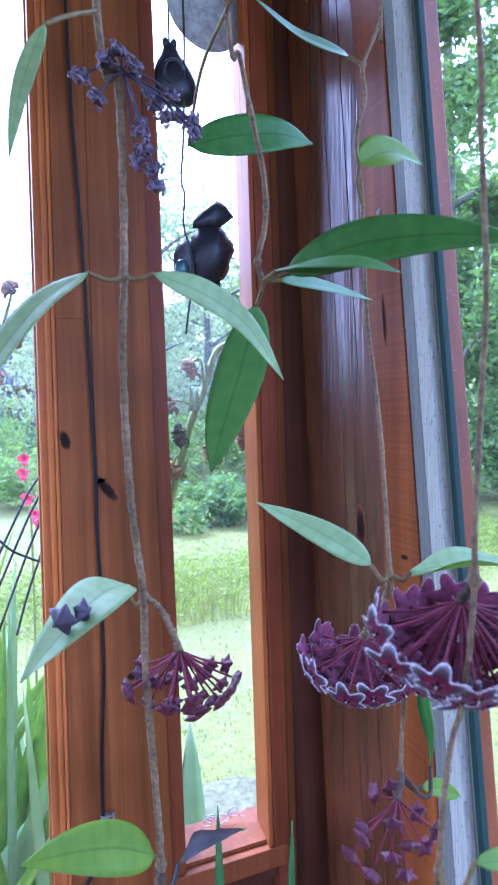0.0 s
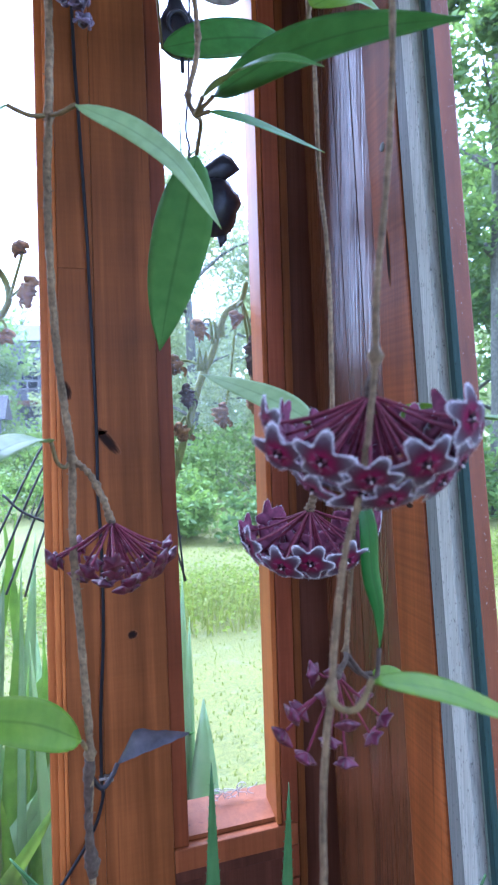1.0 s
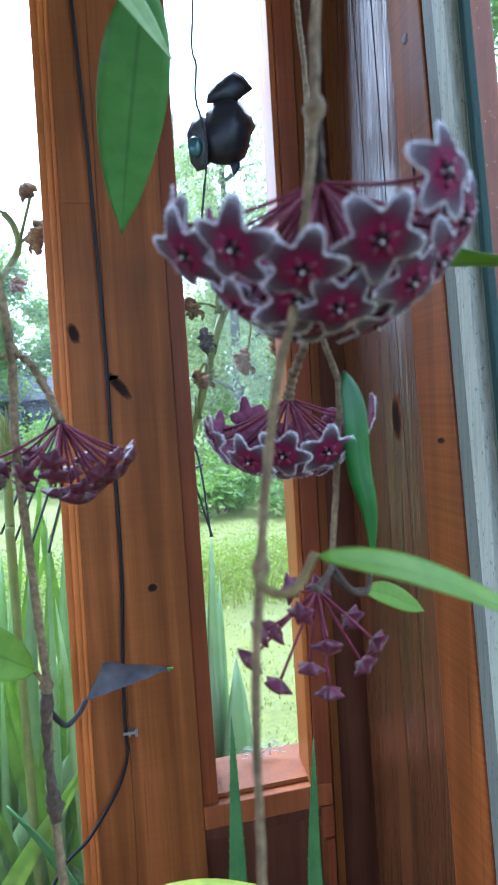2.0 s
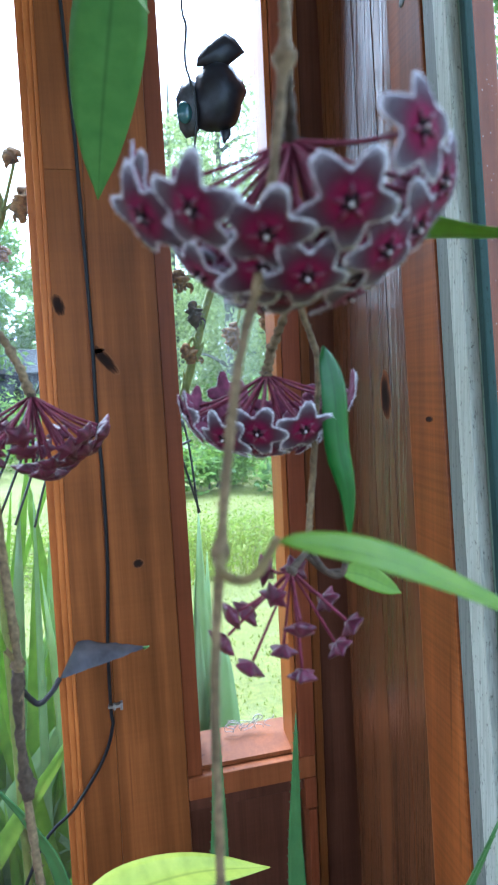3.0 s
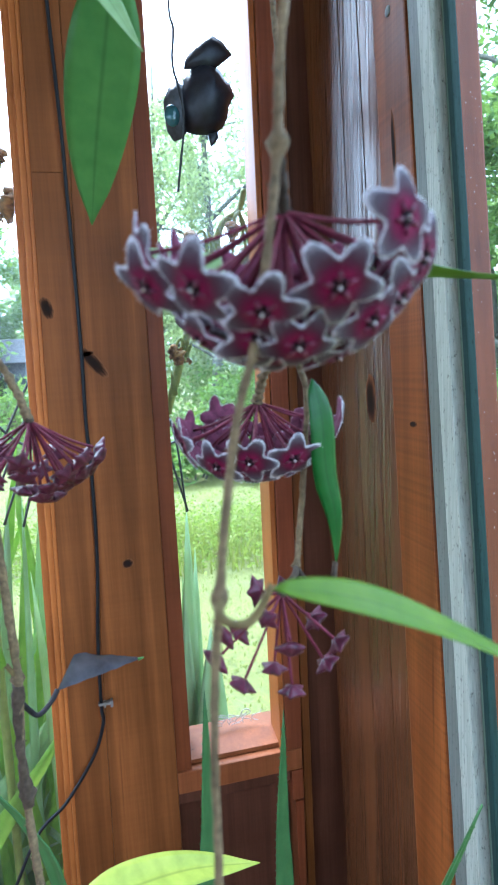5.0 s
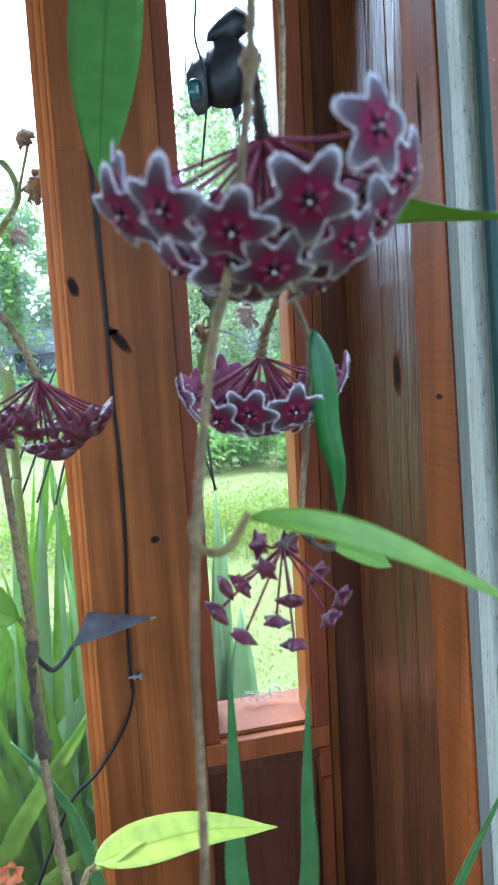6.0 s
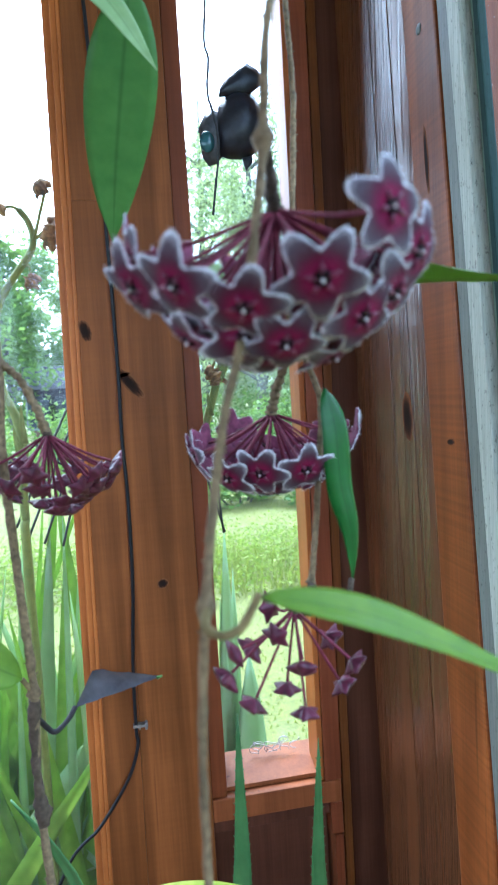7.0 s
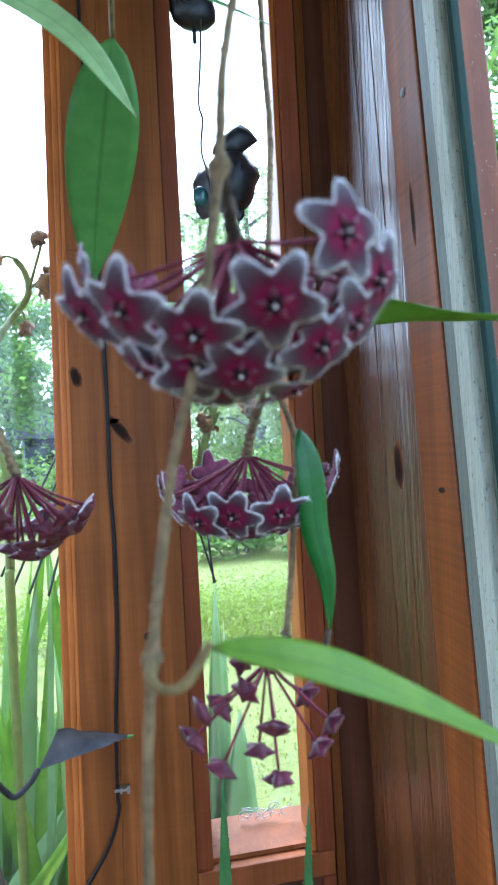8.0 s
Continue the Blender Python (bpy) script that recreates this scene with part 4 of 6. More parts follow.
tube(bm, [Vector((-0.172 + 0.0125 * math.cos(a), 0.0005, 1.998 + 0.0145 * math.sin(a))) for a in [2 * math.pi * k / 24 for k in range(25)]], 0.003, 8)
wpart("rim", bm, DARK_METAL, orn2)
wpart("tail", tube(bmesh.new(), [Vector((-0.166, 0.012, 1.968)), Vector((-0.1662, 0.012, 1.953)), Vector((-0.166, 0.012, 1.943))], 0.0028, 8), DARK_METAL, orn2)

disc = hung("hanging_disc", "grey weathered round disc hanging in the sidelight", [(-0.115, 0.02, 2.5), (-0.118, 0.02, 2.158)], (-0.118, 0.02, 2.044))
bm = bmesh.new()
bmesh.ops.create_cone(bm, cap_ends=True, segments=40, radius1=0.058, radius2=0.058, depth=0.005)
bmesh.ops.bevel(bm, geom=[e for e in bm.edges if abs(e.verts[0].co.z - e.verts[1].co.z) < 1e-5], offset=0.0012, segments=2, affect="EDGES")
bmesh.ops.transform(bm, matrix=pose(-0.118, 0.02, 2.102, 90, 0, 8), verts=list(bm.verts))
wpart("plate", bm, MESH_GREY, disc)


# ---- the hoya vines ----
def flower_mesh(seed):
    """A five-lobed velvet corolla that faces +z, thick, with rounded lobes bent back."""
    r = random.Random(seed)
    bm = bmesh.new()
    uvl = bm.loops.layers.uv.verify()
    N, M = 60, 7
    lob = [r.uniform(0.93, 1.07) for _ in range(5)]
    bend = [r.uniform(-0.3, 1.0) for _ in range(5)]
    top, bot = [], []
    for i in range(M + 1):
        t = i / M
        a_row, b_row = [], []
        for k in range(N):
            a = 2 * math.pi * k / N
            j = int(((a * 5 / (2 * math.pi)) + 0.5) % 5)
            c = 0.5 + 0.5 * math.cos(5 * a)
            R = 0.0053 + (0.0037 * lob[j]) * min(1.0, 1.06 * c) ** 1.0
            rad = 0.0009 + (R - 0.0009) * t
            z = 0.0009 * (1 - t) - 0.0016 * bend[j] * c * max(0, t - 0.45) ** 2 * 3 + 0.0011 * (1 - c) * t * t + 0.00012 * math.sin(31 * a + seed)
            th = 0.0011 * (1 - t ** 5) ** 0.5 + 0.00015
            p = Vector((rad * math.cos(a), rad * math.sin(a), z))
            a_row.append(bm.verts.new(p + Vector((0, 0, th * 0.5))))
            b_row.append(bm.verts.new(p - Vector((0, 0, th * 0.5))))
        top.append(a_row); bot.append(b_row)

    def face(vs, ts, slot=0):
        f = bm.faces.new(vs)
        f.smooth, f.material_index = True, slot
        for lp, t in zip(f.loops, ts):
            lp[uvl].uv = (math.hypot(lp.vert.co.x, lp.vert.co.y) / 0.0088, t)
    for i in range(M):
        for k in range(N):
            q = (k + 1) % N
            t0, t1 = i / M, (i + 1) / M
            face((top[i][k], top[i + 1][k], top[i + 1][q], top[i][q]), (t0, t1, t1, t0))
            face((bot[i][q], bot[i + 1][q], bot[i + 1][k], bot[i][k]), (0.3, 0.5, 0.5, 0.3), 1)
    for k in range(N):
        q = (k + 1) % N
        face((top[M][k], bot[M][k], bot[M][q], top[M][q]), (1, 1, 1, 1))
    for k in range(N * 5):      # fringe of fine hairs along the margin
        a = r.randrange(N)
        p, q2 = top[M][a].co.lerp(bot[M][a].co, r.random()), top[M][(a + 1) % N].co
        p = p.lerp(q2, r.random())
        d = Vector((p.x, p.y, 0)).normalized() + Vector((r.gauss(0, 0.5), r.gauss(0, 0.5), r.gauss(0, 0.8)))
        e = d.orthogonal().normalized() * 0.00005
        tip = p + d.normalized() * r.uniform(0.0004, 0.0011)
        face([bm.verts.new(p - e), bm.verts.new(p + e), bm.verts.new(tip)], (1, 1, 1))
    face(top[0], [0] * N)
    face(bot[0][::-1], [0.6] * N, 1)
    return mesh_of("flower", bm, PETAL, PETAL_BACK)


def corona_mesh():
    """Five glossy pointed lobes round a dark eye with a cream bead."""
    bm = bmesh.new()
    bmesh.ops.create_cone(bm, cap_ends=True, segments=15, radius1=0.0017, radius2=0.0013, depth=0.0007, matrix=Matrix.Translation((0, 0, 0.0017)))
    for f in bm.faces:
        f.material_index = 1
    for k in range(5):
        a = 2 * math.pi * (k + 0.5) / 5
        u, v = Vector((math.cos(a), math.sin(a), 0)), Vector((-math.sin(a), math.cos(a), 0))
        z = Vector((0, 0, 1))
        p0, p1 = u * 0.0007 + z * 0.0021, u * 0.0036 + z * 0.0019
        l, r2, m, d = u * 0.002 + v * 0.0006 + z * 0.0017, u * 0.002 - v * 0.0006 + z * 0.0017, u * 0.0022 + z * 0.0022, u * 0.0022 + z * 0.0012
        V = [bm.verts.new(q) for q in (p0, l, p1, r2, m, d)]
        for t in ((0, 4, 1), (1, 4, 2), (2, 4, 3), (3, 4, 0), (1, 5, 0), (2, 5, 1), (3, 5, 2), (0, 5, 3)):
            bm.faces.new([V[i] for i in t]).smooth = True
    n0 = len(bm.faces)
    bmesh.ops.create_icosphere(bm, subdivisions=1, radius=0.00042, matrix=Matrix.Translation((0, 0, 0.0023)) @ Matrix.Diagonal((1, 1, 1.3, 1)))
    for f in list(bm.faces)[n0:]:
        f.material_index = 2
    bmesh.ops.recalc_face_normals(bm, faces=list(bm.faces))
    return mesh_of("corona", bm, CORONA, EYE_DARK, EYE_WHITE)


def bud_mesh(size, seed, flat=1.0, mat=None):
    """A closed bud: a five-cornered turban, pointed, hanging along +z."""
    r = random.Random(seed)
    bm = bmesh.new()
    prof = ((0.2, 0.0), (0.5, 0.1), (0.95, 0.3), (1.1, 0.42), (0.9, 0.56), (0.5, 0.74), (0.1, 0.86))
    N, rings = 20, []
    for f, z in prof:
        row = []
        for k in range(N):
            a = 2 * math.pi * k / N
            c = 0.5 + 0.5 * math.cos(5 * a + 0.4 * z)
            s = size * f * (0.7 + 0.46 * c ** 1.7)
            row.append(bm.verts.new((s * math.cos(a), s * math.sin(a), z * size * 1.15 * flat + r.uniform(-0.02, 0.02) * size)))
        rings.append(row)
    for A, B in zip(rings, rings[1:]):
        for k in range(N):
            bm.faces.new((A[k], A[(k + 1) % N], B[(k + 1) % N], B[k])).smooth = True
    bm.faces.new(rings[0][::-1]); bm.faces.new(rings[-1])
    return mesh_of("bud", bm, mat or BUD)


FLOWERS = [flower_mesh(s) for s in range(6)]
CORONA_ME = corona_mesh()
BUDS_BIG = [bud_mesh(0.0041, s) for s in (1, 2, 3)]
BUDS_SMALL = [bud_mesh(0.0042, s, 0.9) for s in (4, 5, 6)]
SHRIVELLED = [bud_mesh(0.0034, s, 1.5, WILTED) for s in (7, 8, 9)]


def put_shared(name, me, m, parent, up=None):
    o = new(name, me)
    o.parent = parent
    if up is None:
        o.matrix_parent_inverse = Matrix.Translation(parent.location).inverted()
    o.matrix_basis = m
    return o


def umbel(vine, base, spots, meshes, name, seed, corona=False, scale=1.0, sag=0.003, thick=0.0006, facing=None, tilt=0.25, turns=()):
    """Stalked flowers or buds round base; spots are places relative to it, turns the degrees by which the first ones are turned."""
    r = random.Random(seed)
    base = Vector(base)
    knob = bmesh.new()
    bmesh.ops.create_icosphere(knob, subdivisions=2, radius=0.0021)
    for v in knob.verts:
        v.co = base + v.co * (1 + 0.35 * noise.noise(v.co * 1500 + base * 50))
    wpart("umbel_base", knob, STEM_DARK, vine)
    for i, s in enumerate(spots):
        s = Vector(s)
        d = s.normalized()
        look_at = d.copy()
        if facing is not None:
            look_at = (d + Vector(facing) * 0.35).normalized()
        look_at = (look_at + Vector((r.gauss(0, 1), r.gauss(0, 1), r.gauss(0, 1))) * tilt * 0.3).normalized()
        end = base + s
        stem_end = end - look_at * 0.0006
        mid = base.lerp(stem_end, 0.55) + Vector((0, 0, -sag if s.z > -0.02 else 0.0)) * 0.4 + d * 0.001
        wpart("pedicel", tube(bmesh.new(), spline([base, mid, stem_end], 4), lambda k: thick * (1 + 0.25 * k), 6), PEDICEL, vine)
        k = scale * r.uniform(0.93, 1.07)
        m = Matrix.Translation(end) @ frame_to(look_at, radians(turns[i]) if i < len(turns) else r.uniform(0, 6.28)) @ Matrix.Scale(k, 4)
        f = put_shared(name, r.choice(meshes), m, vine)
        if corona:
            c = new("corona", CORONA_ME)
            c.parent = f
    return vine


def spread_spots(radius, n, low, high, seed, taken=(), gap=0.4):
    """Directions over a band of a sphere (sine of elevation from low to high), kept apart from one another and from those taken."""
    r = random.Random(seed)
    out = [Vector(t).normalized() for t in taken]
    made, tries = [], 0
    while len(made) < n and tries < 6000:
        tries += 1
        z, a = r.uniform(low, high), r.uniform(0, 6.283)
        c = math.sqrt(max(0, 1 - z * z))
        d = Vector((c * math.cos(a), c * math.sin(a), z))
        if all(d.angle(o) > gap for o in out):
            out.append(d)
            made.append(d * radius * r.uniform(0.95, 1.05))
    return made


def vine_thing(label, pts, radius, nodes=(), mat=STEM, seed=0):
    v = thing("hoya_vine", label, "plant", pts[0], group="hanging hoya vines")
    bm = tube(bmesh.new(), spline(pts, 16), radius, 9, 0.35, [(Vector(q), 0.0009 if (q[2] > 1.4 or q[1] < -0.5) and q[1] > -0.6 else 0.0014) for q in nodes])
    r = random.Random(seed)
    sp = spline(pts, 9)
    for _ in range(len(sp) // 2):     # small root nubs
        i = r.randrange(len(sp) - 1)
        p = sp[i].lerp(sp[i + 1], r.random())
        if p.z > 1.9:
            continue
        d = Vector((r.gauss(0, 1), r.gauss(0, 1), r.gauss(0, 0.3))).normalized()
        tube(bm, [p, p + d * (radius * 1.25), p + d * (radius * 1.75) + Vector((0, 0, 0.0002))], lambda k: 0.00042 * (1 - 0.7 * k), 5)
    wpart("stem", bm, mat, v)
    return v


def hoya_leaf(vine, pts, width, up, mats, petiole=(), fold=0.12, curl=0.0, wave=0.02, seed=0, label="", pet_r=0.0011, pet_mat=None):
    bm = blade(bmesh.new(), pts, width, up, fold, curl, wave=wave, seed=seed)
    wpart("leaf", bm, mats, vine, label)
    if petiole:
        wpart("petiole", tube(bmesh.new(), spline(list(petiole) + [pts[0]], 6), pet_r, 8, 0.15), pet_mat or PETIOLE, vine)


def folded_leaf(vine, base, peak, tip, petiole):
    """A shrivelled leaf folded along its midrib: a peaked upper half and a narrow rolled lower half."""
    bm = bmesh.new()
    uvl = bm.loops.layers.uv.verify()
    base, peak, tip = Vector(base), Vector(peak), Vector(tip)
    N, M = 16, 6
    axis = tip - base
    lift = peak - base - axis * ((peak - base).dot(axis) / axis.length_squared)
    rows = []
    for i in range(N + 1):
        t = i / N
        rib = base + axis * t + Vector((0, 0.002 * math.sin(3 * t), -0.0012 * math.sin(math.pi * t)))
        h = (t / 0.33) if t < 0.33 else ((1 - t) / 0.67) ** 0.95
        row = []
        for k in range(0, M + 1):
            s = k / M
            d = lift * (s * h * 1.15) + Vector((0, 0.006 * s * (1 - s) * h - 0.004 * abs(s) * h + (0.009 * s * s if s < 0 else 0), 0))
            row.append(rib + d + Vector((0, 0.0009 * noise.noise(Vector((t * 9, s * 6, 2))), 0.0007 * noise.noise(Vector((t * 8, s * 5, 7))))) * min(1, 4 * h))
        rows.append(row)
    for off in (-0.0004, 0.0004):
        V = [[bm.verts.new(p + Vector((0, off, 0))) for p in row] for row in rows]
        for i in range(N):
            for k in range(M):
                q = (V[i][k], V[i][k + 1], V[i + 1][k + 1], V[i + 1][k])
                f = bm.faces.new(q if off > 0 else q[::-1])
                f.smooth = True
                for lp in f.loops:
                    lp[uvl].uv = (i / N, 0.2 + 0.3 * k / M)
    wpart("leaf", bm, DRIED, vine, "dried folded purple-grey leaf")
    wpart("petiole", tube(bmesh.new(), spline(list(petiole) + [base], 6), 0.0013, 8, 0.15), PETIOLE_DARK, vine)
    end = bmesh.new()
    tube(end, [tip - axis * 0.04, tip, tip + axis * 0.03], lambda k: 0.0009 * (1 - 0.6 * k), 6)
    wpart("leaf_tip", end, LEAF, vine, "green leaf tip")


DRIED_BASE, DRIED_PEAK, DRIED_TIP, DRIED_LOW = (-0.308, -0.455, 1.2995), (-0.298, -0.455, 1.317), (-0.2665, -0.455, 1.309), (-0.316, -0.466, 1.2945)
PALE = (LEAF_PALE, LEAF_PALE)
GREEN = (LEAF, LEAF_PALE)
DEEP = (LEAF_DEEP, LEAF)
FRESH = (LEAF_FRESH, LEAF_FRESH)
YELLOW = (LEAF_YELLOW, LEAF_FRESH)
DRIED = (LEAF_DRIED, LEAF_DRIED)
CAM_SIDE = (0.15, -1.0, 0.15)

# vine with the half-open cluster
v1 = vine_thing("woody hoya vine with pale leaves and a cluster of plum buds", [(-0.35, -0.478, 2.5), (-0.345, -0.478, 2.1), (-0.336, -0.478, 1.757), (-0.328, -0.478, 1.732), (-0.327, -0.478, 1.678), (-0.329, -0.48, 1.63), (-0.331, -0.48, 1.595),
                (-0.331, -0.478, 1.552), (-0.329, -0.476, 1.509), (-0.325, -0.474, 1.466), (-0.326, -0.476, 1.427), (-0.324, -0.477, 1.375), (-0.322, -0.476, 1.319), (-0.324, -0.475, 1.282), (-0.323, -0.475, 1.244),
                (-0.321, -0.474, 1.205), (-0.318, -0.472, 1.17)], 0.0019, [(-0.329, -0.48, 1.63), (-0.325, -0.474, 1.466), (-0.322, -0.476, 1.319), (-0.322, -0.475, 1.262), (-0.321, -0.474, 1.205)], seed=1)
hoya_leaf(v1, [(-0.347, -0.485, 1.630), (-0.37, -0.488, 1.613), (-0.393, -0.492, 1.583), (-0.404, -0.496, 1.556)], 0.021, (-0.35, -0.55, 0.75), PALE, [(-0.329, -0.48, 1.63), (-0.337, -0.484, 1.627)], seed=1)
hoya_leaf(v1, [(-0.317, -0.494, 1.629), (-0.292, -0.496, 1.619), (-0.27, -0.496, 1.604), (-0.25, -0.494, 1.577)], 0.023, (0.1, -0.8, 0.55), PALE, [(-0.329, -0.48, 1.63), (-0.324, -0.489, 1.627)], seed=2)
hoya_leaf(v1, [(-0.334, -0.483, 1.4755), (-0.347, -0.491, 1.4755), (-0.364, -0.502, 1.4665), (-0.3865, -0.515, 1.449)], 0.04, (-0.3, -0.28, 0.91), PALE, [(-0.325, -0.474, 1.466), (-0.3285, -0.476, 1.4625), (-0.332, -0.479, 1.466)], seed=3, label="pale leaf with a fallen dried flower on it")
hoya_leaf(v1, [(-0.326, -0.478, 1.327), (-0.345, -0.484, 1.341), (-0.368, -0.49, 1.35), (-0.391, -0.494, 1.354)], 0.03, (0.0, -0.55, 0.85), (LEAF_FRESH, LEAF_PALE), [(-0.322, -0.476, 1.319)], seed=4)
folded_leaf(v1, DRIED_BASE, DRIED_PEAK, DRIED_TIP, [(-0.3225, -0.475, 1.308), (-0.3195, -0.468, 1.2985), DRIED_LOW, (-0.311, -0.46, 1.2965)])
wpart("old_wood", tube(bmesh.new(), spline([(-0.3225, -0.476, 1.316), (-0.3235, -0.4755, 1.3), (-0.324, -0.475, 1.282), (-0.3235, -0.475, 1.266), (-0.323, -0.475, 1.256)], 14),
                       lambda k: 0.0019 + 0.0011 * math.exp(-((k - 0.08) / 0.1) ** 2) + 0.0005 * k + 0.0016 * math.exp(-((k - 0.82) / 0.11) ** 2), 12, 0.38), STEM_DARK, v1, "thick knobby brown stretch of stem")
hoya_leaf(v1, [(-0.309, -0.452, 1.174), (-0.283, -0.435, 1.1645), (-0.245, -0.415, 1.149), (-0.198, -0.40, 1.128)], 0.031, (0.05, -0.32, 0.95), YELLOW, [(-0.318, -0.472, 1.17), (-0.314, -0.462, 1.172)], seed=6, curl=0.1, label="yellowing leaf")
hoya_leaf(v1, [(-0.309, -0.452, 1.17), (-0.298, -0.44, 1.1695), (-0.284, -0.425, 1.163), (-0.27, -0.415, 1.152)], 0.018, (-0.1, -0.35, 0.93), YELLOW, [(-0.318, -0.472, 1.17), (-0.312, -0.46, 1.178)], seed=26, curl=0.15, label="yellowing leaf")
hoya_leaf(v1, [(-0.362, -0.5, 1.733), (-0.369, -0.5, 1.716), (-0.375, -0.5, 1.697), (-0.38, -0.5, 1.672)], 0.011, (-0.4, -0.9, 0.1), PALE, [(-0.336, -0.478, 1.757), (-0.35, -0.49, 1.745)], seed=27)
LB = (-0.307, -0.475, 1.434)
wpart("peduncle", tube(bmesh.new(), spline([(-0.325, -0.474, 1.466), (-0.317, -0.474, 1.459), (-0.311, -0.475, 1.446), LB], 22), lambda k: 0.0014 + 0.0006 * k + 0.00025 * math.sin(66 * k), 11, 0.5), STEM, v1)
rl = random.Random(5)
left_spots = []
while len(left_spots) < 27:
    q, ang = math.sqrt(rl.random()), rl.uniform(0, 6.283)
    s = Vector((0.029 * q * math.cos(ang), 0.029 * q * math.sin(ang), -0.031 + 0.017 * q * q + rl.uniform(-0.002, 0.002)))
    if all((s - o).length > 0.0058 for o in left_spots):
        left_spots.append(s)
umbel(v1, LB, left_spots, BUDS_SMALL, "bud", 3, scale=1.22, thick=0.00055)
# withered cluster high on the vine, and the fallen flower on the leaf
W0 = Vector((-0.325, -0.48, 1.729))
wtop = [Vector(q) - W0 for q in ((-0.346, -0.484, 1.722), (-0.339, -0.486, 1.712), (-0.321, -0.488, 1.728), (-0.312, -0.478, 1.722), (-0.302, -0.484, 1.72), (-0.297, -0.478, 1.712), (-0.306, -0.486, 1.708), (-0.316, -0.474, 1.708), (-0.29, -0.482, 1.704))]
wlow = [Vector(q) - W0 for q in ((-0.319, -0.486, 1.7), (-0.316, -0.484, 1.692), (-0.321, -0.482, 1.686), (-0.313, -0.486, 1.682), (-0.311, -0.484, 1.675), (-0.328, -0.488, 1.735), (-0.334, -0.486, 1.73), (-0.29, -0.48, 1.71), (-0.309, -0.48, 1.716))]


def shrivelled(vine, base, places, seed):
    """Dried flowers: a crumpled heart with crimped papery edges, each on its thin stalk."""
    r = random.Random(seed)
    for q in places:
        q = base + q
        wpart("pedicel", tube(bmesh.new(), spline([base, base.lerp(q, 0.5) + Vector((0, 0, 0.003)), q], 4), 0.0006, 6), WILTED, vine)
        bm = bmesh.new()
        bmesh.ops.create_icosphere(bm, subdivisions=2, radius=0.003)
        for v in bm.verts:
            v.co = q + v.co * (1 + 0.9 * noise.noise(v.co * 700 + q * 90))
        wpart("withered_flower", bm, WILTED, vine)
        bm = bmesh.new()
        for _ in range(3):
            side = Vector((r.gauss(0, 1), r.gauss(0, 0.6), r.gauss(0, 1))).normalized()
            up = side.orthogonal().normalized()
            pts = []
            for k in range(11):
                a = 0.5 * k + r.uniform(-0.2, 0.2)
                w = r.uniform(0.0032, 0.0058)
                pts.append(q + side * math.cos(a) * w + up * math.sin(a) * w * 0.8 + side.cross(up) * r.uniform(-0.0014, 0.0014))
            tube(bm, spline(pts, 3), lambda k: 0.0006 + 0.0003 * math.sin(25 * k), 5, 0.5)
        wpart("withered_petals", bm, WILTED_EDGE, vine)


shrivelled(v1, W0, wtop + wlow, 9)
put_shared("fallen_flower", SHRIVELLED[1], Matrix.Translation((-0.3645, -0.5035, 1.4715)) @ frame_to((-0.6, -0.7, -0.1)) @ Matrix.Scale(1.9, 4), v1)
put_shared("fallen_flower", SHRIVELLED[2], Matrix.Translation((-0.3615, -0.5035, 1.4725)) @ frame_to((0.6, -0.6, 0.1)) @ Matrix.Scale(1.5, 4), v1)

# second vine with the long dark leaf
v2 = vine_thing("woody hoya vine with long dark green leaves", [(-0.3, -0.5, 2.5), (-0.29, -0.505, 2.0), (-0.282, -0.507, 1.75), (-0.276, -0.507, 1.725), (-0.27, -0.507, 1.695), (-0.265, -0.507, 1.668), (-0.265, -0.507, 1.647), (-0.27, -0.507, 1.627), (-0.267, -0.507, 1.618)],
                0.0013, [(-0.27, -0.507, 1.627), (-0.265, -0.507, 1.655)], STEM, seed=2)
hoya_leaf(v2, [(-0.262, -0.523, 1.619), (-0.238, -0.545, 1.627), (-0.21, -0.568, 1.628), (-0.181, -0.592, 1.622)], 0.026, (-0.35, -0.9, 0.25), DEEP, [(-0.267, -0.507, 1.618)], seed=7)
hoya_leaf(v2, [(-0.262, -0.515, 1.6165), (-0.243, -0.51, 1.617), (-0.222, -0.503, 1.616), (-0.196, -0.496, 1.6125)], 0.012, (0.1, -0.75, 0.6), (LEAF, LEAF_FRESH), [(-0.267, -0.507, 1.618)], seed=8)
hoya_leaf(v2, [(-0.266, -0.52, 1.62), (-0.258, -0.545, 1.618), (-0.245, -0.563, 1.615), (-0.229, -0.57, 1.61)], 0.0115, (0.0, -0.85, 0.5), GREEN, [(-0.267, -0.507, 1.618)], seed=28)
hoya_leaf(v2, [(-0.262, -0.485, 1.610), (-0.268, -0.474, 1.578), (-0.274, -0.457, 1.545), (-0.278, -0.442, 1.516)], 0.035, CAM_SIDE, (LEAF, LEAF), [(-0.267, -0.507, 1.618), (-0.262, -0.497, 1.62)], seed=9, fold=0.08)

v1.location += Vector((-0.002, 0.007, -0.0015))
v2.location += Vector((0.002, 0.012, 0.007))

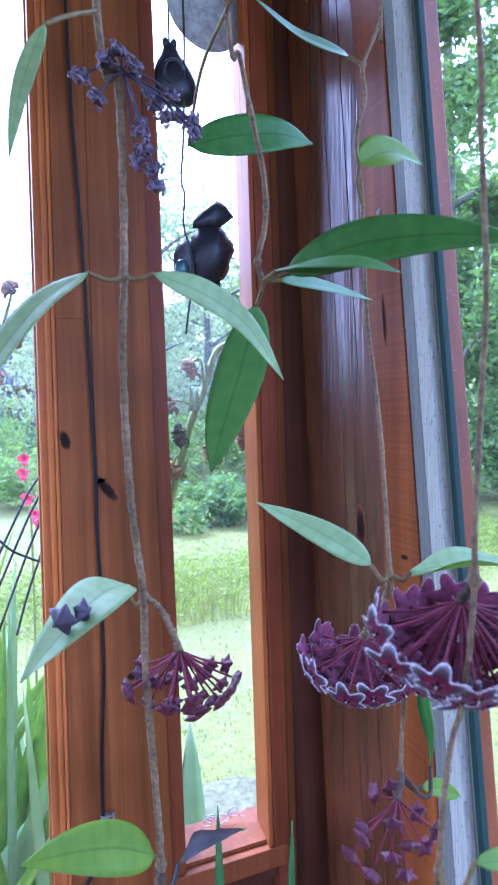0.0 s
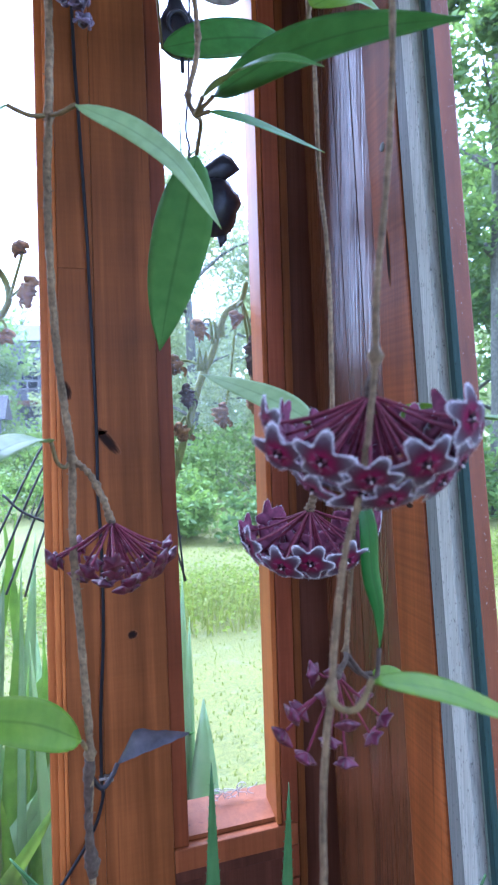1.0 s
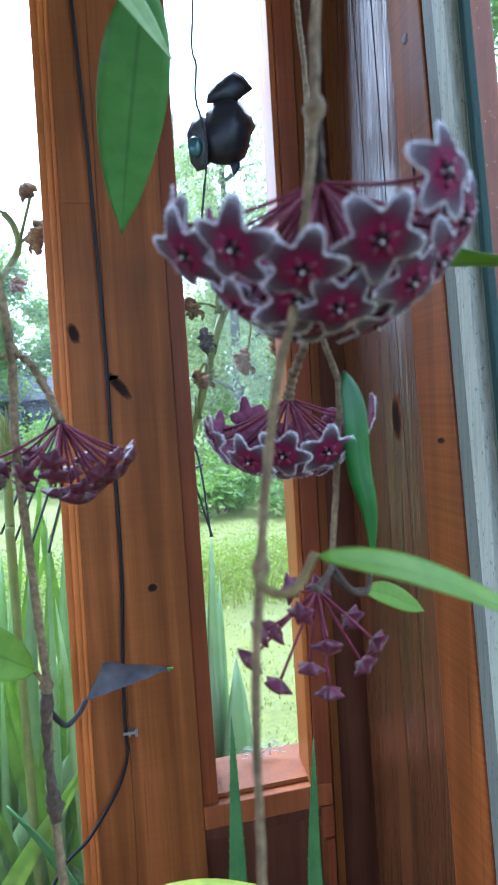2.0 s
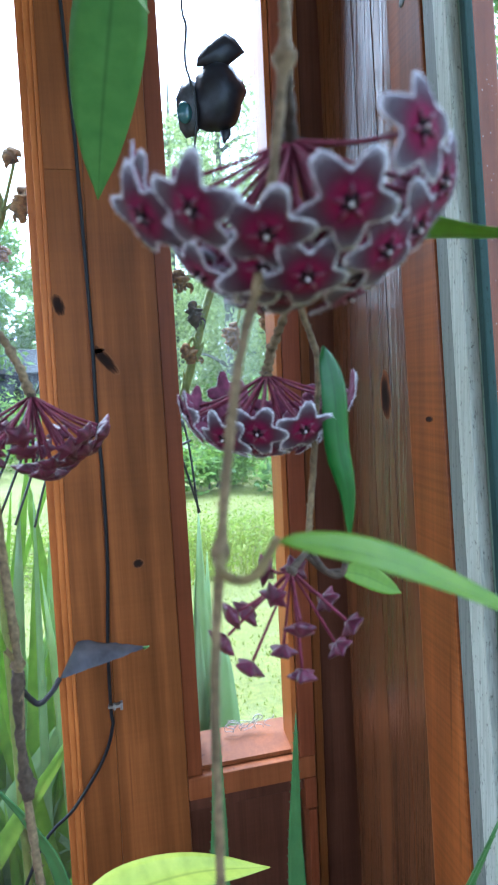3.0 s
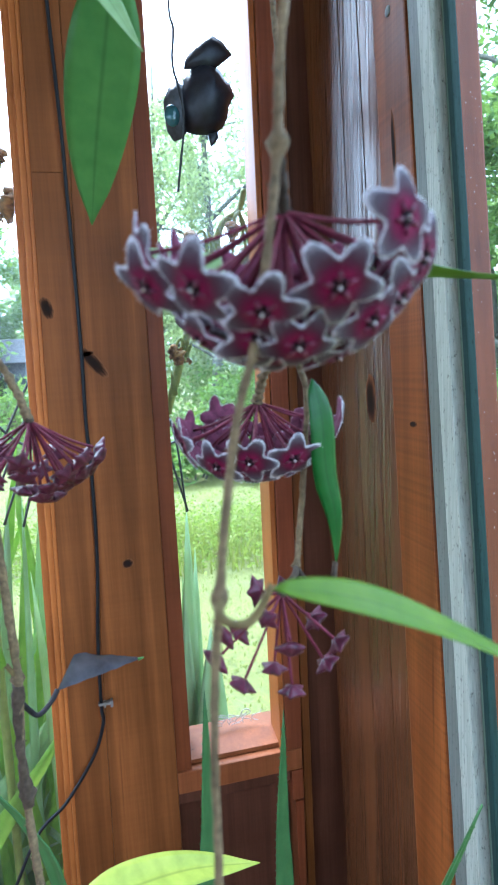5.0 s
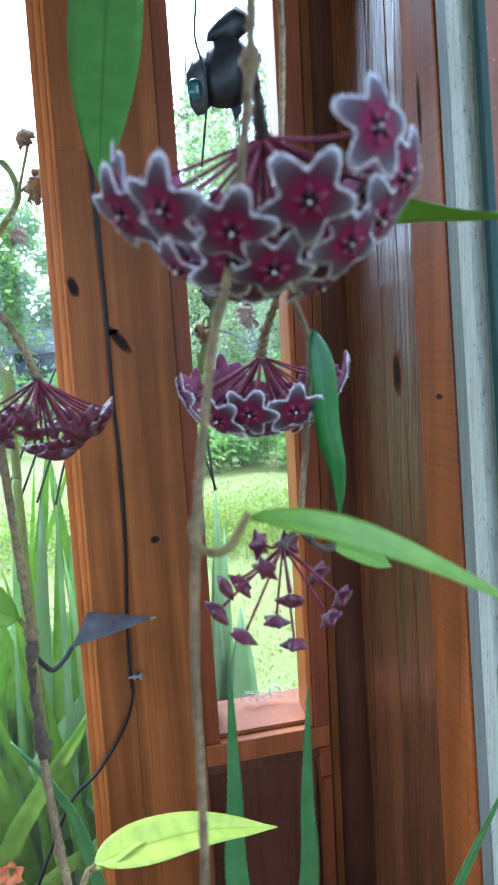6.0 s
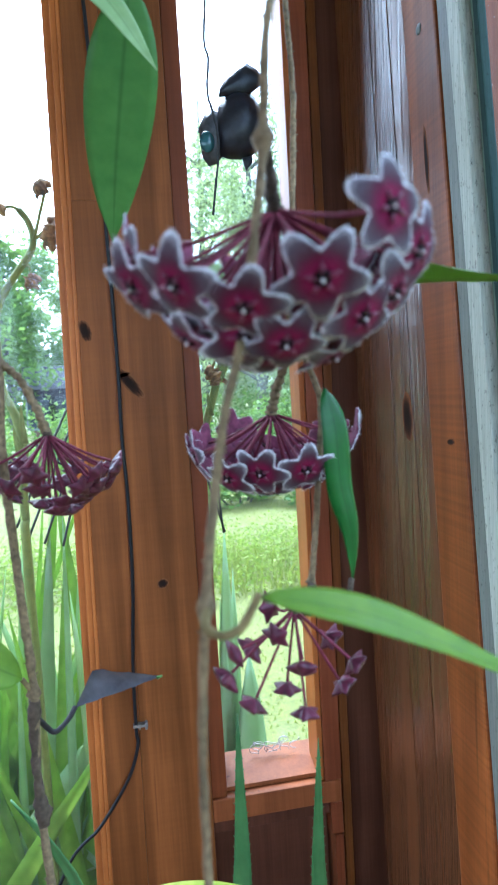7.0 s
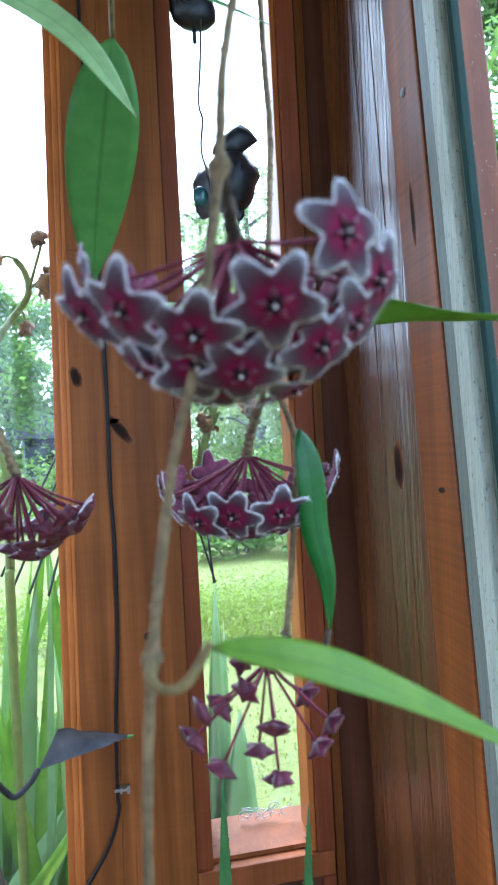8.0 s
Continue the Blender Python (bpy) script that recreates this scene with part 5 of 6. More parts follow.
# third vine: dark leaves above, open cluster and young cluster below
v3 = vine_thing("woody hoya vine with an open plum flower cluster", [(-0.176, -0.48, 2.5), (-0.179, -0.48, 2.05), (-0.1822, -0.48, 1.788), (-0.1844, -0.48, 1.7721), (-0.1946, -0.48, 1.7495), (-0.1935, -0.48, 1.7325), (-0.1992, -0.48, 1.7133), (-0.1992, -0.48, 1.6941), (-0.1969, -0.48, 1.6759), (-0.1966, -0.482, 1.61), (-0.1975, -0.491, 1.57), (-0.2025, -0.5036, 1.533), (-0.21, -0.52, 1.474), (-0.206, -0.52, 1.458), (-0.201, -0.52, 1.441), (-0.202, -0.52, 1.423), (-0.205, -0.521, 1.396), (-0.209, -0.524, 1.372)], 0.00115, [(-0.21, -0.52, 1.474), (-0.209, -0.524, 1.372), (-0.1946, -0.48, 1.7495)], STEM, seed=3)
hoya_leaf(v3, [(-0.2003, -0.4743, 1.7563), (-0.2161, -0.4721, 1.7608), (-0.2342, -0.4721, 1.7653), (-0.2591, -0.4743, 1.7778)], 0.0204, (0.1, -0.75, 0.6), DEEP, [(-0.1946, -0.48, 1.7495)], seed=10)
hoya_leaf(v3, [(-0.199, -0.482, 1.694), (-0.186, -0.48, 1.702), (-0.172, -0.479, 1.705), (-0.154, -0.479, 1.7)], 0.026, (0.0, -0.85, 0.5), FRESH, [(-0.197, -0.48, 1.674), (-0.201, -0.482, 1.684)], fold=0.25, seed=11)
hoya_leaf(v2, [(-0.248, -0.312, 1.768), (-0.207, -0.314, 1.78), (-0.167, -0.314, 1.786), (-0.138, -0.312, 1.783)], 0.04, (0.0, -0.95, 0.2), DEEP, [(-0.282, -0.507, 1.75), (-0.27, -0.42, 1.765)], fold=0.05, seed=12)
hoya_leaf(v3, [(-0.219, -0.516, 1.479), (-0.229, -0.502, 1.488), (-0.243, -0.482, 1.498), (-0.258, -0.457, 1.507)], 0.021, (-0.15, -0.55, 0.8), PALE, [(-0.21, -0.52, 1.474), (-0.216, -0.522, 1.472)], seed=13)
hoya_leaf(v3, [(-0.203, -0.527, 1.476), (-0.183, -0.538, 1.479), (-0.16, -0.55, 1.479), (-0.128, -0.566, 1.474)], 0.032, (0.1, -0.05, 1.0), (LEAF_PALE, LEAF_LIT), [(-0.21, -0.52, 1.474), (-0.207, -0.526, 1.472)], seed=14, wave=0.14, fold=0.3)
hoya_leaf(v3, [(-0.2022, -0.53, 1.4455), (-0.199, -0.53, 1.431), (-0.1978, -0.53, 1.41), (-0.1945, -0.53, 1.392), (-0.1948, -0.53, 1.3725)], 0.0135, (0.35, -0.95, -0.15), (LEAF_GLOSSY, LEAF_GLOSSY), fold=0.2, curl=-0.25, seed=15, wave=0.06)
wpart("petiole", tube(bmesh.new(), spline([(-0.209, -0.524, 1.372), (-0.206, -0.535, 1.3655), (-0.2, -0.536, 1.364), (-0.195, -0.53, 1.374)], 6), 0.0011, 8, 0.15), STEM_DARK, v3)
hoya_leaf(v3, [(-0.197, -0.526, 1.3612), (-0.188, -0.526, 1.3585), (-0.179, -0.526, 1.3535), (-0.1722, -0.526, 1.3495)], 0.0105, (0.1, -0.8, 0.5), FRESH, [(-0.209, -0.524, 1.368), (-0.203, -0.526, 1.362)], fold=0.2, seed=16, pet_mat=STEM_DARK)
U2 = (-0.2165, -0.504, 1.4365)
wpart("peduncle", tube(bmesh.new(), spline([(-0.21, -0.52, 1.474), (-0.212, -0.516, 1.458), (-0.215, -0.508, 1.446), U2], 22), lambda k: 0.0012 + 0.0009 * k + 0.00028 * math.sin(70 * k), 11, 0.55), STEM, v3)
umbel(v3, U2, [Vector((s.x * 1.2, s.y * 1.1, s.z * 0.92 - 0.0025)) for s in spread_spots(0.0295, 46, -0.96, 0.02, 8, gap=0.32) if s.z < -0.005 - 0.3 * max(0.0, -s.y) and not (s.x > 0.008 and s.y < -0.01)], FLOWERS, "flower", 5, corona=True, scale=1.2, thick=0.0005)
BB = (-0.2188, -0.535, 1.367)
wpart("peduncle", tube(bmesh.new(), spline([(-0.209, -0.524, 1.372), (-0.212, -0.53, 1.371), BB], 5), 0.0013, 8, 0.3), STEM_DARK, v3)
umbel(v3, BB, [(-0.021, -0.004, -0.0107), (-0.014, 0.006, -0.014), (-0.024, 0.002, -0.0217), (-0.0164, -0.003, -0.03), (-0.004, 0.0, -0.027), (0.0014, -0.004, -0.035), (0.0, -0.009, -0.0155),
               (0.0127, 0.004, -0.0127), (0.0197, -0.002, -0.0206), (0.0164, 0.002, -0.03), (-0.0056, 0.008, -0.0014), (0.0037, 0.009, -0.003), (-0.0076, -0.008, -0.004)], BUDS_BIG, "bud", 12, scale=1.22, thick=0.0005)

# foremost vine with the fully open cluster
v4 = vine_thing("slender hoya vine with a fully open velvety flower cluster", [(-0.25, -0.57, 2.5), (-0.24, -0.59, 2.0), (-0.228, -0.605, 1.699), (-0.227, -0.605, 1.66), (-0.225, -0.605, 1.606), (-0.228, -0.605, 1.559), (-0.2355, -0.61, 1.522), (-0.238, -0.612, 1.4985),
                (-0.2415, -0.6135, 1.477), (-0.2455, -0.6135, 1.456), (-0.25, -0.6125, 1.44), (-0.2535, -0.613, 1.421), (-0.2565, -0.614, 1.4), (-0.259, -0.612, 1.371), (-0.26, -0.612, 1.335), (-0.262, -0.612, 1.28), (-0.264, -0.61, 1.22)],
                0.00105, [(-0.238, -0.612, 1.4985), (-0.2565, -0.615, 1.4)], STEM, seed=4)
U1 = (-0.2335, -0.6, 1.4872)
wpart("peduncle", tube(bmesh.new(), spline([(-0.238, -0.612, 1.5), (-0.2355, -0.606, 1.494), U1], 12), lambda k: 0.0011 + 0.0007 * k + 0.00015 * math.sin(40 * k), 10, 0.5), STEM_DARK, v4)
warts = bmesh.new()
rw4 = random.Random(4)
for _ in range(26):
    d = Vector((rw4.gauss(0, 1), rw4.gauss(0, 1), rw4.gauss(0, 0.6))).normalized()
    bmesh.ops.create_icosphere(warts, subdivisions=1, radius=rw4.uniform(0.0003, 0.0006), matrix=Matrix.Translation(Vector(U1) + d * 0.0019 + Vector((0, 0, 0.0008))))
wpart("umbel_scars", warts, STEM_DARK, v4)
front = [(-0.012, -0.021, -0.024), (0.0019, -0.0272, -0.0201), (0.015, -0.0288, -0.0083), (-0.0244, -0.0167, -0.0188), (-0.0325, -0.003, -0.0165), (-0.021, -0.0024, -0.0281), (-0.0028, -0.0156, -0.0309),
         (0.0131, -0.0172, -0.0265), (0.0255, -0.0171, -0.0135), (-0.0061, 0.0027, -0.0343), (0.0115, -0.0021, -0.0329), (0.0248, -0.0064, -0.0219)]
umbel(v4, U1, front + [s for s in spread_spots(0.0325, 56, -0.97, -0.25, 3, front, 0.265) if s.y > -0.007 or s.z < -0.021], FLOWERS, "flower", 21, corona=True, scale=1.13, facing=(0.0, -0.6, 0.0), tilt=0.4, thick=0.0005,
      turns=(-3, 62, 16, 65, 80, 40, 55, 62, 73, 20, 60, 30))
wpart("petiole", tube(bmesh.new(), spline([(-0.2565, -0.615, 1.4), (-0.2572, -0.618, 1.3975), (-0.254, -0.62, 1.3958), (-0.25, -0.62, 1.397), (-0.2455, -0.619, 1.4035)], 7), lambda k: 0.00105 - 0.0001 * k, 9, 0.2), PETIOLE, v4)
hoya_leaf(v4, [(-0.2455, -0.619, 1.4025), (-0.2255, -0.62, 1.3973), (-0.206, -0.62, 1.388), (-0.17, -0.618, 1.3672)], 0.0122, (0.12, -0.42, 0.9), FRESH, seed=17, fold=0.22, wave=0.04)


# ---- potted plants below the window ----
stand = thing("plant_stand", "plain brown wooden plant bench under the window", "bench", (-0.25, -0.25, 0))
boxed("bench_top", (-0.3, 0.22, -0.2, 0.2, 0.56, 0.6), WOOD_DARK, stand, 0.004)
for x in (-0.27, 0.16):
    for y in (-0.17, 0.14):
        boxed("leg", (x, x + 0.045, y, y + 0.045, 0, 0.56), WOOD_DARK, stand, 0.003)


def pot(x, y, r, h, label):
    t = thing("flower_pot", label, "pot", (x, y, 0.6))
    bm = bmesh.new()
    prof = [(0.0, 0.0), (r * 0.7, 0.0), (r, h * 0.82), (r * 1.1, h * 0.82), (r * 1.1, h), (r * 0.96, h), (r * 0.92, h * 0.86), (0.0, h * 0.86)]
    rings = [[bm.verts.new((a * math.cos(k * 0.3927), a * math.sin(k * 0.3927), z)) for k in range(16)] for a, z in prof]
    for A, B in zip(rings, rings[1:]):
        for k in range(16):
            bm.faces.new((A[k], A[(k + 1) % 16], B[(k + 1) % 16], B[k]))
    bmesh.ops.remove_doubles(bm, verts=list(bm.verts), dist=0.0002)
    bmesh.ops.recalc_face_normals(bm, faces=list(bm.faces))
    part("pot_body", bm, CLAY, t, smooth=False)
    boxed("soil", (-r * 0.6, r * 0.6, -r * 0.6, r * 0.6, h * 0.8, h * 0.9), SOIL, t, 0.003)
    return t


pot(-0.18, -0.2, 0.075, 0.1, "terracotta pot with an aloe")
pot(-0.05, -0.3, 0.06, 0.1, "terracotta pot with an aloe")
pot(-0.33, -0.33, 0.06, 0.1, "terracotta pot with an aloe")


def aloe(base, leaves, label, teeth=True):
    t = thing("aloe_plant", label, "plant", base)
    for i, (pts, w, up) in enumerate(leaves):
        bm = blade(bmesh.new(), [base] + pts, w, up, fold=0.45, curl=0.1, thick=0.007, shape="aloe", nu=18, nv=6)
        sp = spline([base] + pts, 12)
        r = random.Random(i)
        n = len(sp)
        for k in range(3, n - 2) if teeth else ():
            f = k / (n - 1)
            d = (sp[k + 1] - sp[k]).normalized()
            side = d.cross(Vector(up)).normalized()
            nor = side.cross(d).normalized()
            ww = (1 - f) ** 0.75 * w / 2
            for s in (-1, 1):
                p = sp[k] + side * s * ww * 0.97 + nor * ww * 0.5
                tube(bm, [p, p + side * s * 0.0017 + d * 0.001], lambda q: 0.0008 * (1 - 0.8 * q), 4)
        wpart("leaf", bm, (ALOE, ALOE), t)
    return t


aloe((-0.18, -0.2, 0.685), [([(-0.205, -0.17, 0.86), (-0.2, -0.157, 0.98), (-0.196, -0.155, 1.118)], 0.036, (0, -1, 0.1)),
                            ([(-0.135, -0.195, 0.87), (-0.128, -0.19, 0.98), (-0.121, -0.19, 1.101)], 0.03, (0, -1, 0.1))], "spiny green aloe with long upright leaves")
aloe((-0.05, -0.3, 0.685), [([(-0.06, -0.3, 0.85), (-0.04, -0.32, 0.955), (-0.002, -0.35, 1.088)], 0.03, (0.2, -1, 0.2))], "spiny green aloe with one leaning leaf")
aloe((-0.33, -0.33, 0.685), [([(-0.315, -0.31, 0.9), (-0.335, -0.3, 1.06), (-0.355, -0.3, 1.117), (-0.383, -0.3, 1.16)], 0.02, (-0.3, -1, 0.1))], "dark green aloe with a curved smooth-edged leaf", teeth=False)


# ---- just outside the glass ----
def stalk(label, pts, blooms, bracts, leaves, seed):
    """A flower stalk: blooms are (joint, arch, shoulder, tip) of a thin neck that ends in a crumpled hanging bell, bracts (foot, tip)."""
    t = thing("gladiolus_stalk", label, "plant", pts[0])
    r = random.Random(seed)
    wpart("stalk", tube(bmesh.new(), spline(pts, 8), lambda k: 0.0072 - 0.0028 * k, 9, 0.12), STALK, t)
    for j, (joint, arch, shoulder, tip) in enumerate(blooms):
        J, A, S, T = (Vector(q) + Vector((0, -0.005, 0)) for q in (joint, arch, shoulder, tip))
        wpart("flower_neck", tube(bmesh.new(), spline([J, A, S], 7), lambda k: 0.0024 - 0.0006 * k, 7, 0.3), STALK, t)
        bm = bmesh.new()
        full = min(0.0095, 0.33 * (T - S).length + 0.003)
        tube(bm, spline([A.lerp(S, 0.6), S, S.lerp(T, 0.5) + Vector((r.gauss(0, 0.002), 0, 0)), T], 7), lambda k: 0.0016 + full * math.sin(math.pi * min(1, k * 0.95)) ** 1.2, 12, 0.9)
        d = (T - S).normalized()
        for k in range(4):
            o = Vector((r.gauss(0, 1), r.gauss(0, 0.5), r.gauss(0, 0.4))) * 0.0042
            p = S.lerp(T, 0.55)
            blade(bm, [p, p + o * 1.1 + d * 0.007, T + o + d * r.uniform(-0.003, 0.006)], r.uniform(0.005, 0.009), (r.gauss(0, 0.6), -1, 0.3), 0.7, 0.5, shape="hoya", nu=8, nv=4, wave=0.35, seed=k + j)
        wpart("withered_bloom", bm, (WITHERED_DARK if j % 3 == 2 else WITHERED,), t)
    for foot, tip in bracts:
        F, T = Vector(foot), Vector(tip)
        wpart("bract", blade(bmesh.new(), [F + Vector((0, -0.006, 0)), F.lerp(T, 0.5) + Vector((0, -0.01, 0)), T + Vector((0, -0.006, 0))], 0.011, (0.2, -1, 0.1), 0.6, shape="aloe", nu=8, nv=4), (STALK, STALK), t)
    for p0, p1, p2, w in leaves:
        wpart("leaf", blade(bmesh.new(), [p0, p1, p2], w, (0.35, -1, 0.1), 0.2, shape="strap", nu=14, nv=4), (STRAP_WET_SHEEN, STRAP_WET_SHEEN), t, "broad wet leaf coloured pale for its sky sheen")
    return t


stalk("yellow-green flower stalk with withered brown blooms outside the sidelight",
      [(-0.2, 0.2, GROUND - 0.02), (-0.205, 0.18, 0.6), (-0.195, 0.12, 1.33), (-0.1876, 0.1, 1.3921), (-0.1795, 0.1, 1.416), (-0.159, 0.1, 1.4799), (-0.1384, 0.1, 1.5441), (-0.1192, 0.1, 1.5843), (-0.1088, 0.1, 1.6167), (-0.0941, 0.1, 1.6492), (-0.0718, 0.1, 1.6654), (-0.0615, 0.1, 1.6941)],
      [((-0.1182, 0.1, 1.6006), (-0.1226, 0.1, 1.6357), (-0.1372, 0.1, 1.6295), (-0.1335, 0.1, 1.6091)), ((-0.1409, 0.1, 1.5703), (-0.1571, 0.1, 1.5748), (-0.1759, 0.1, 1.5762), (-0.1722, 0.1, 1.5567)),
       ((-0.1559, 0.1, 1.5025), (-0.1499, 0.1, 1.5324), (-0.1598, 0.1, 1.5328), (-0.1574, 0.1, 1.5058)), ((-0.1587, 0.1, 1.4595), (-0.1624, 0.1, 1.4923), (-0.1731, 0.1, 1.479), (-0.1646, 0.1, 1.4574)),
       ((-0.0702, 0.1, 1.6638), (-0.0775, 0.1, 1.6572), (-0.0816, 0.1, 1.645), (-0.0852, 0.1, 1.6278)), ((-0.0719, 0.1, 1.6638), (-0.0631, 0.1, 1.6406), (-0.056, 0.1, 1.5991), (-0.056, 0.1, 1.5535)),
       ((-0.0719, 0.1, 1.6638), (-0.062, 0.11, 1.62), (-0.052, 0.11, 1.53), (-0.054, 0.11, 1.494)), ((-0.0719, 0.12, 1.6638), (-0.0923, 0.12, 1.5276), (-0.1013, 0.12, 1.5057), (-0.1023, 0.12, 1.4752))],
      [((-0.1118, 0.1, 1.6086), (-0.1175, 0.1, 1.6373)), ((-0.141, 0.1, 1.56), (-0.1395, 0.1, 1.598)), ((-0.1779, 0.1, 1.4158), (-0.1794, 0.1, 1.4494)), ((-0.134, 0.1, 1.562), (-0.129, 0.1, 1.592)), ((-0.16, 0.1, 1.47), (-0.148, 0.1, 1.487)), ((-0.106, 0.1, 1.61), (-0.104, 0.1, 1.644))],
      [((-0.2, 0.24, GROUND), (-0.175, 0.25, 0.5), (-0.15, 0.25, 1.22), 0.06), ((-0.19, 0.25, GROUND), (-0.165, 0.27, 0.45), (-0.138, 0.26, 1.145), 0.05), ((-0.15, 0.22, GROUND), (-0.142, 0.25, 0.5), (-0.12, 0.25, 1.0), 0.12), ((-0.2, 0.22, GROUND), (-0.172, 0.24, 0.5), (-0.164, 0.25, 1.1), 0.05)], 5)
stalk("pale green flower stalk with withered brown blooms outside the window",
      [(-0.47, 0.22, GROUND - 0.02), (-0.46, 0.2, 0.6), (-0.448, 0.15, 1.2), (-0.446, 0.15, 1.2868), (-0.4439, 0.15, 1.3517), (-0.4394, 0.15, 1.3838), (-0.4475, 0.15, 1.4329), (-0.4604, 0.15, 1.466), (-0.4632, 0.15, 1.5142), (-0.4614, 0.15, 1.562), (-0.4517, 0.15, 1.5935), (-0.4306, 0.15, 1.6249), (-0.4096, 0.15, 1.6526), (-0.4021, 0.15, 1.6725), (-0.4066, 0.15, 1.6966), (-0.418, 0.15, 1.714)],
      [((-0.417, 0.15, 1.7126), (-0.4281, 0.15, 1.7166), (-0.4374, 0.15, 1.7142), (-0.4474, 0.15, 1.7102)), ((-0.4184, 0.15, 1.6367), (-0.4107, 0.15, 1.6365), (-0.4072, 0.15, 1.6204), (-0.4166, 0.15, 1.607)), ((-0.4422, 0.15, 1.3775), (-0.4513, 0.15, 1.3783), (-0.4585, 0.15, 1.3611), (-0.4542, 0.15, 1.3348)),
       ((-0.4007, 0.15, 1.6709), (-0.3843, 0.15, 1.6844), (-0.3745, 0.15, 1.6924), (-0.3769, 0.15, 1.6561)), ((-0.4007, 0.15, 1.6709), (-0.381, 0.15, 1.735), (-0.3787, 0.15, 1.7448), (-0.3849, 0.15, 1.7327))],
      [((-0.4532, 0.15, 1.59), (-0.4522, 0.15, 1.6413)), ((-0.4366, 0.15, 1.3917), (-0.437, 0.15, 1.4524)), ((-0.4605, 0.15, 1.49), (-0.4555, 0.15, 1.5378)), ((-0.443, 0.15, 1.37), (-0.45, 0.15, 1.42))],
      [((-0.47, 0.25, GROUND), (-0.44, 0.25, 0.5), (-0.41, 0.26, 1.28), 0.022)], 6)


def clump(x0, x1, y0, y1, n, seed, label, tall=(1.35, 1.75)):
    r = random.Random(seed)
    t = thing("gladiolus_clump", label, "plant", ((x0 + x1) / 2, (y0 + y1) / 2, GROUND))
    for i in range(n):
        x, y = r.uniform(x0, x1), r.uniform(y0, y1)
        h = r.uniform(*tall)
        dx, dy = r.gauss(0.03, 0.26), r.gauss(0, 0.08)
        dy = max(dy, 0.12 - y)
        dx = min(dx, -0.27 - x)
        tip = Vector((x + dx, max(0.12, y + dy), GROUND + h))
        mid = Vector((x + dx * 0.3, max(0.12, y + dy * 0.3), GROUND + h * 0.55))
        if r.random() < 0.6:
            tip.z -= r.uniform(0.15, 0.6)
            tip.x = min(-0.27, tip.x + r.uniform(0.1, 0.25) * r.choice((-1, 1)))
        wpart("leaf", blade(bmesh.new(), [(x, y, GROUND - 0.02), mid, tip], r.uniform(0.02, 0.058), (r.gauss(0, 0.8), -1, 0.1), 0.5, shape="strap", nu=10, nv=2, thick=0.0008, seed=i), (STRAP_WET_SHEEN, STRAP_WET_SHEEN) if i % 3 == 0 else (STRAP, STRAP), t)
    return t


clump(-0.7, -0.36, 0.2, 0.5, 95, 31, "dense bright green sword-shaped leaves outside the window")
clump(-0.95, -0.58, 0.3, 0.85, 60, 32, "dense bright green sword-shaped leaves outside the window")
clump(-0.55, -0.3, 0.55, 0.95, 26, 33, "sword-shaped leaves farther out on the lawn", (1.1, 1.5))

pinkp = thing("pink_gladiolus", "flower spike with small pink-red blooms", "flower", (-0.36, 1.0, GROUND))
wpart("stalk", tube(bmesh.new(), spline([(-0.36, 1.0, GROUND - 0.02), (-0.37, 1.0, 0.6), (-0.36, 1.0, 1.25), (-0.375, 1.0, 1.46)], 6), lambda k: 0.006 - 0.004 * k, 7), STALK, pinkp)
rr = random.Random(8)
for q in ((-0.368, 0.99, 1.331), (-0.35, 0.99, 1.286), (-0.376, 0.99, 1.4), (-0.339, 0.99, 1.258), (-0.372, 0.99, 1.44)):
    bm = bmesh.new()
    for k in range(5):
        a = 1.257 * k + rr.random()
        e = Vector(q) + Vector((math.cos(a) * 0.02, -0.012, math.sin(a) * 0.02))
        blade(bm, [q, Vector(q).lerp(e, 0.5) + Vector((0, -0.004, 0)), e], 0.018, (0, -1, 0.1), 0.2, nu=6, nv=4)
    wpart("bloom", bm, (PINK, PINK), pinkp)

orangep = thing("orange_gladiolus", "short flower spike with one open orange bloom", "flower", (-0.46, 0.2, GROUND))
OB = Vector((-0.535, 0.2, 0.628))
wpart("stalk", tube(bmesh.new(), spline([(-0.46, 0.2, GROUND - 0.02), (-0.465, 0.2, 0.4), OB], 6), lambda k: 0.005 - 0.003 * k, 7), STALK, orangep)
bm = bmesh.new()
for k in range(6):
    ang = 1.047 * k + 0.3
    e = OB + Vector((math.cos(ang) * 0.024, -0.016, math.sin(ang) * 0.024))
    blade(bm, [OB, OB.lerp(e, 0.5) + Vector((0, -0.006, 0)), e], 0.022, (0, -1, 0.1), 0.2, nu=6, nv=4, wave=0.1, seed=k)
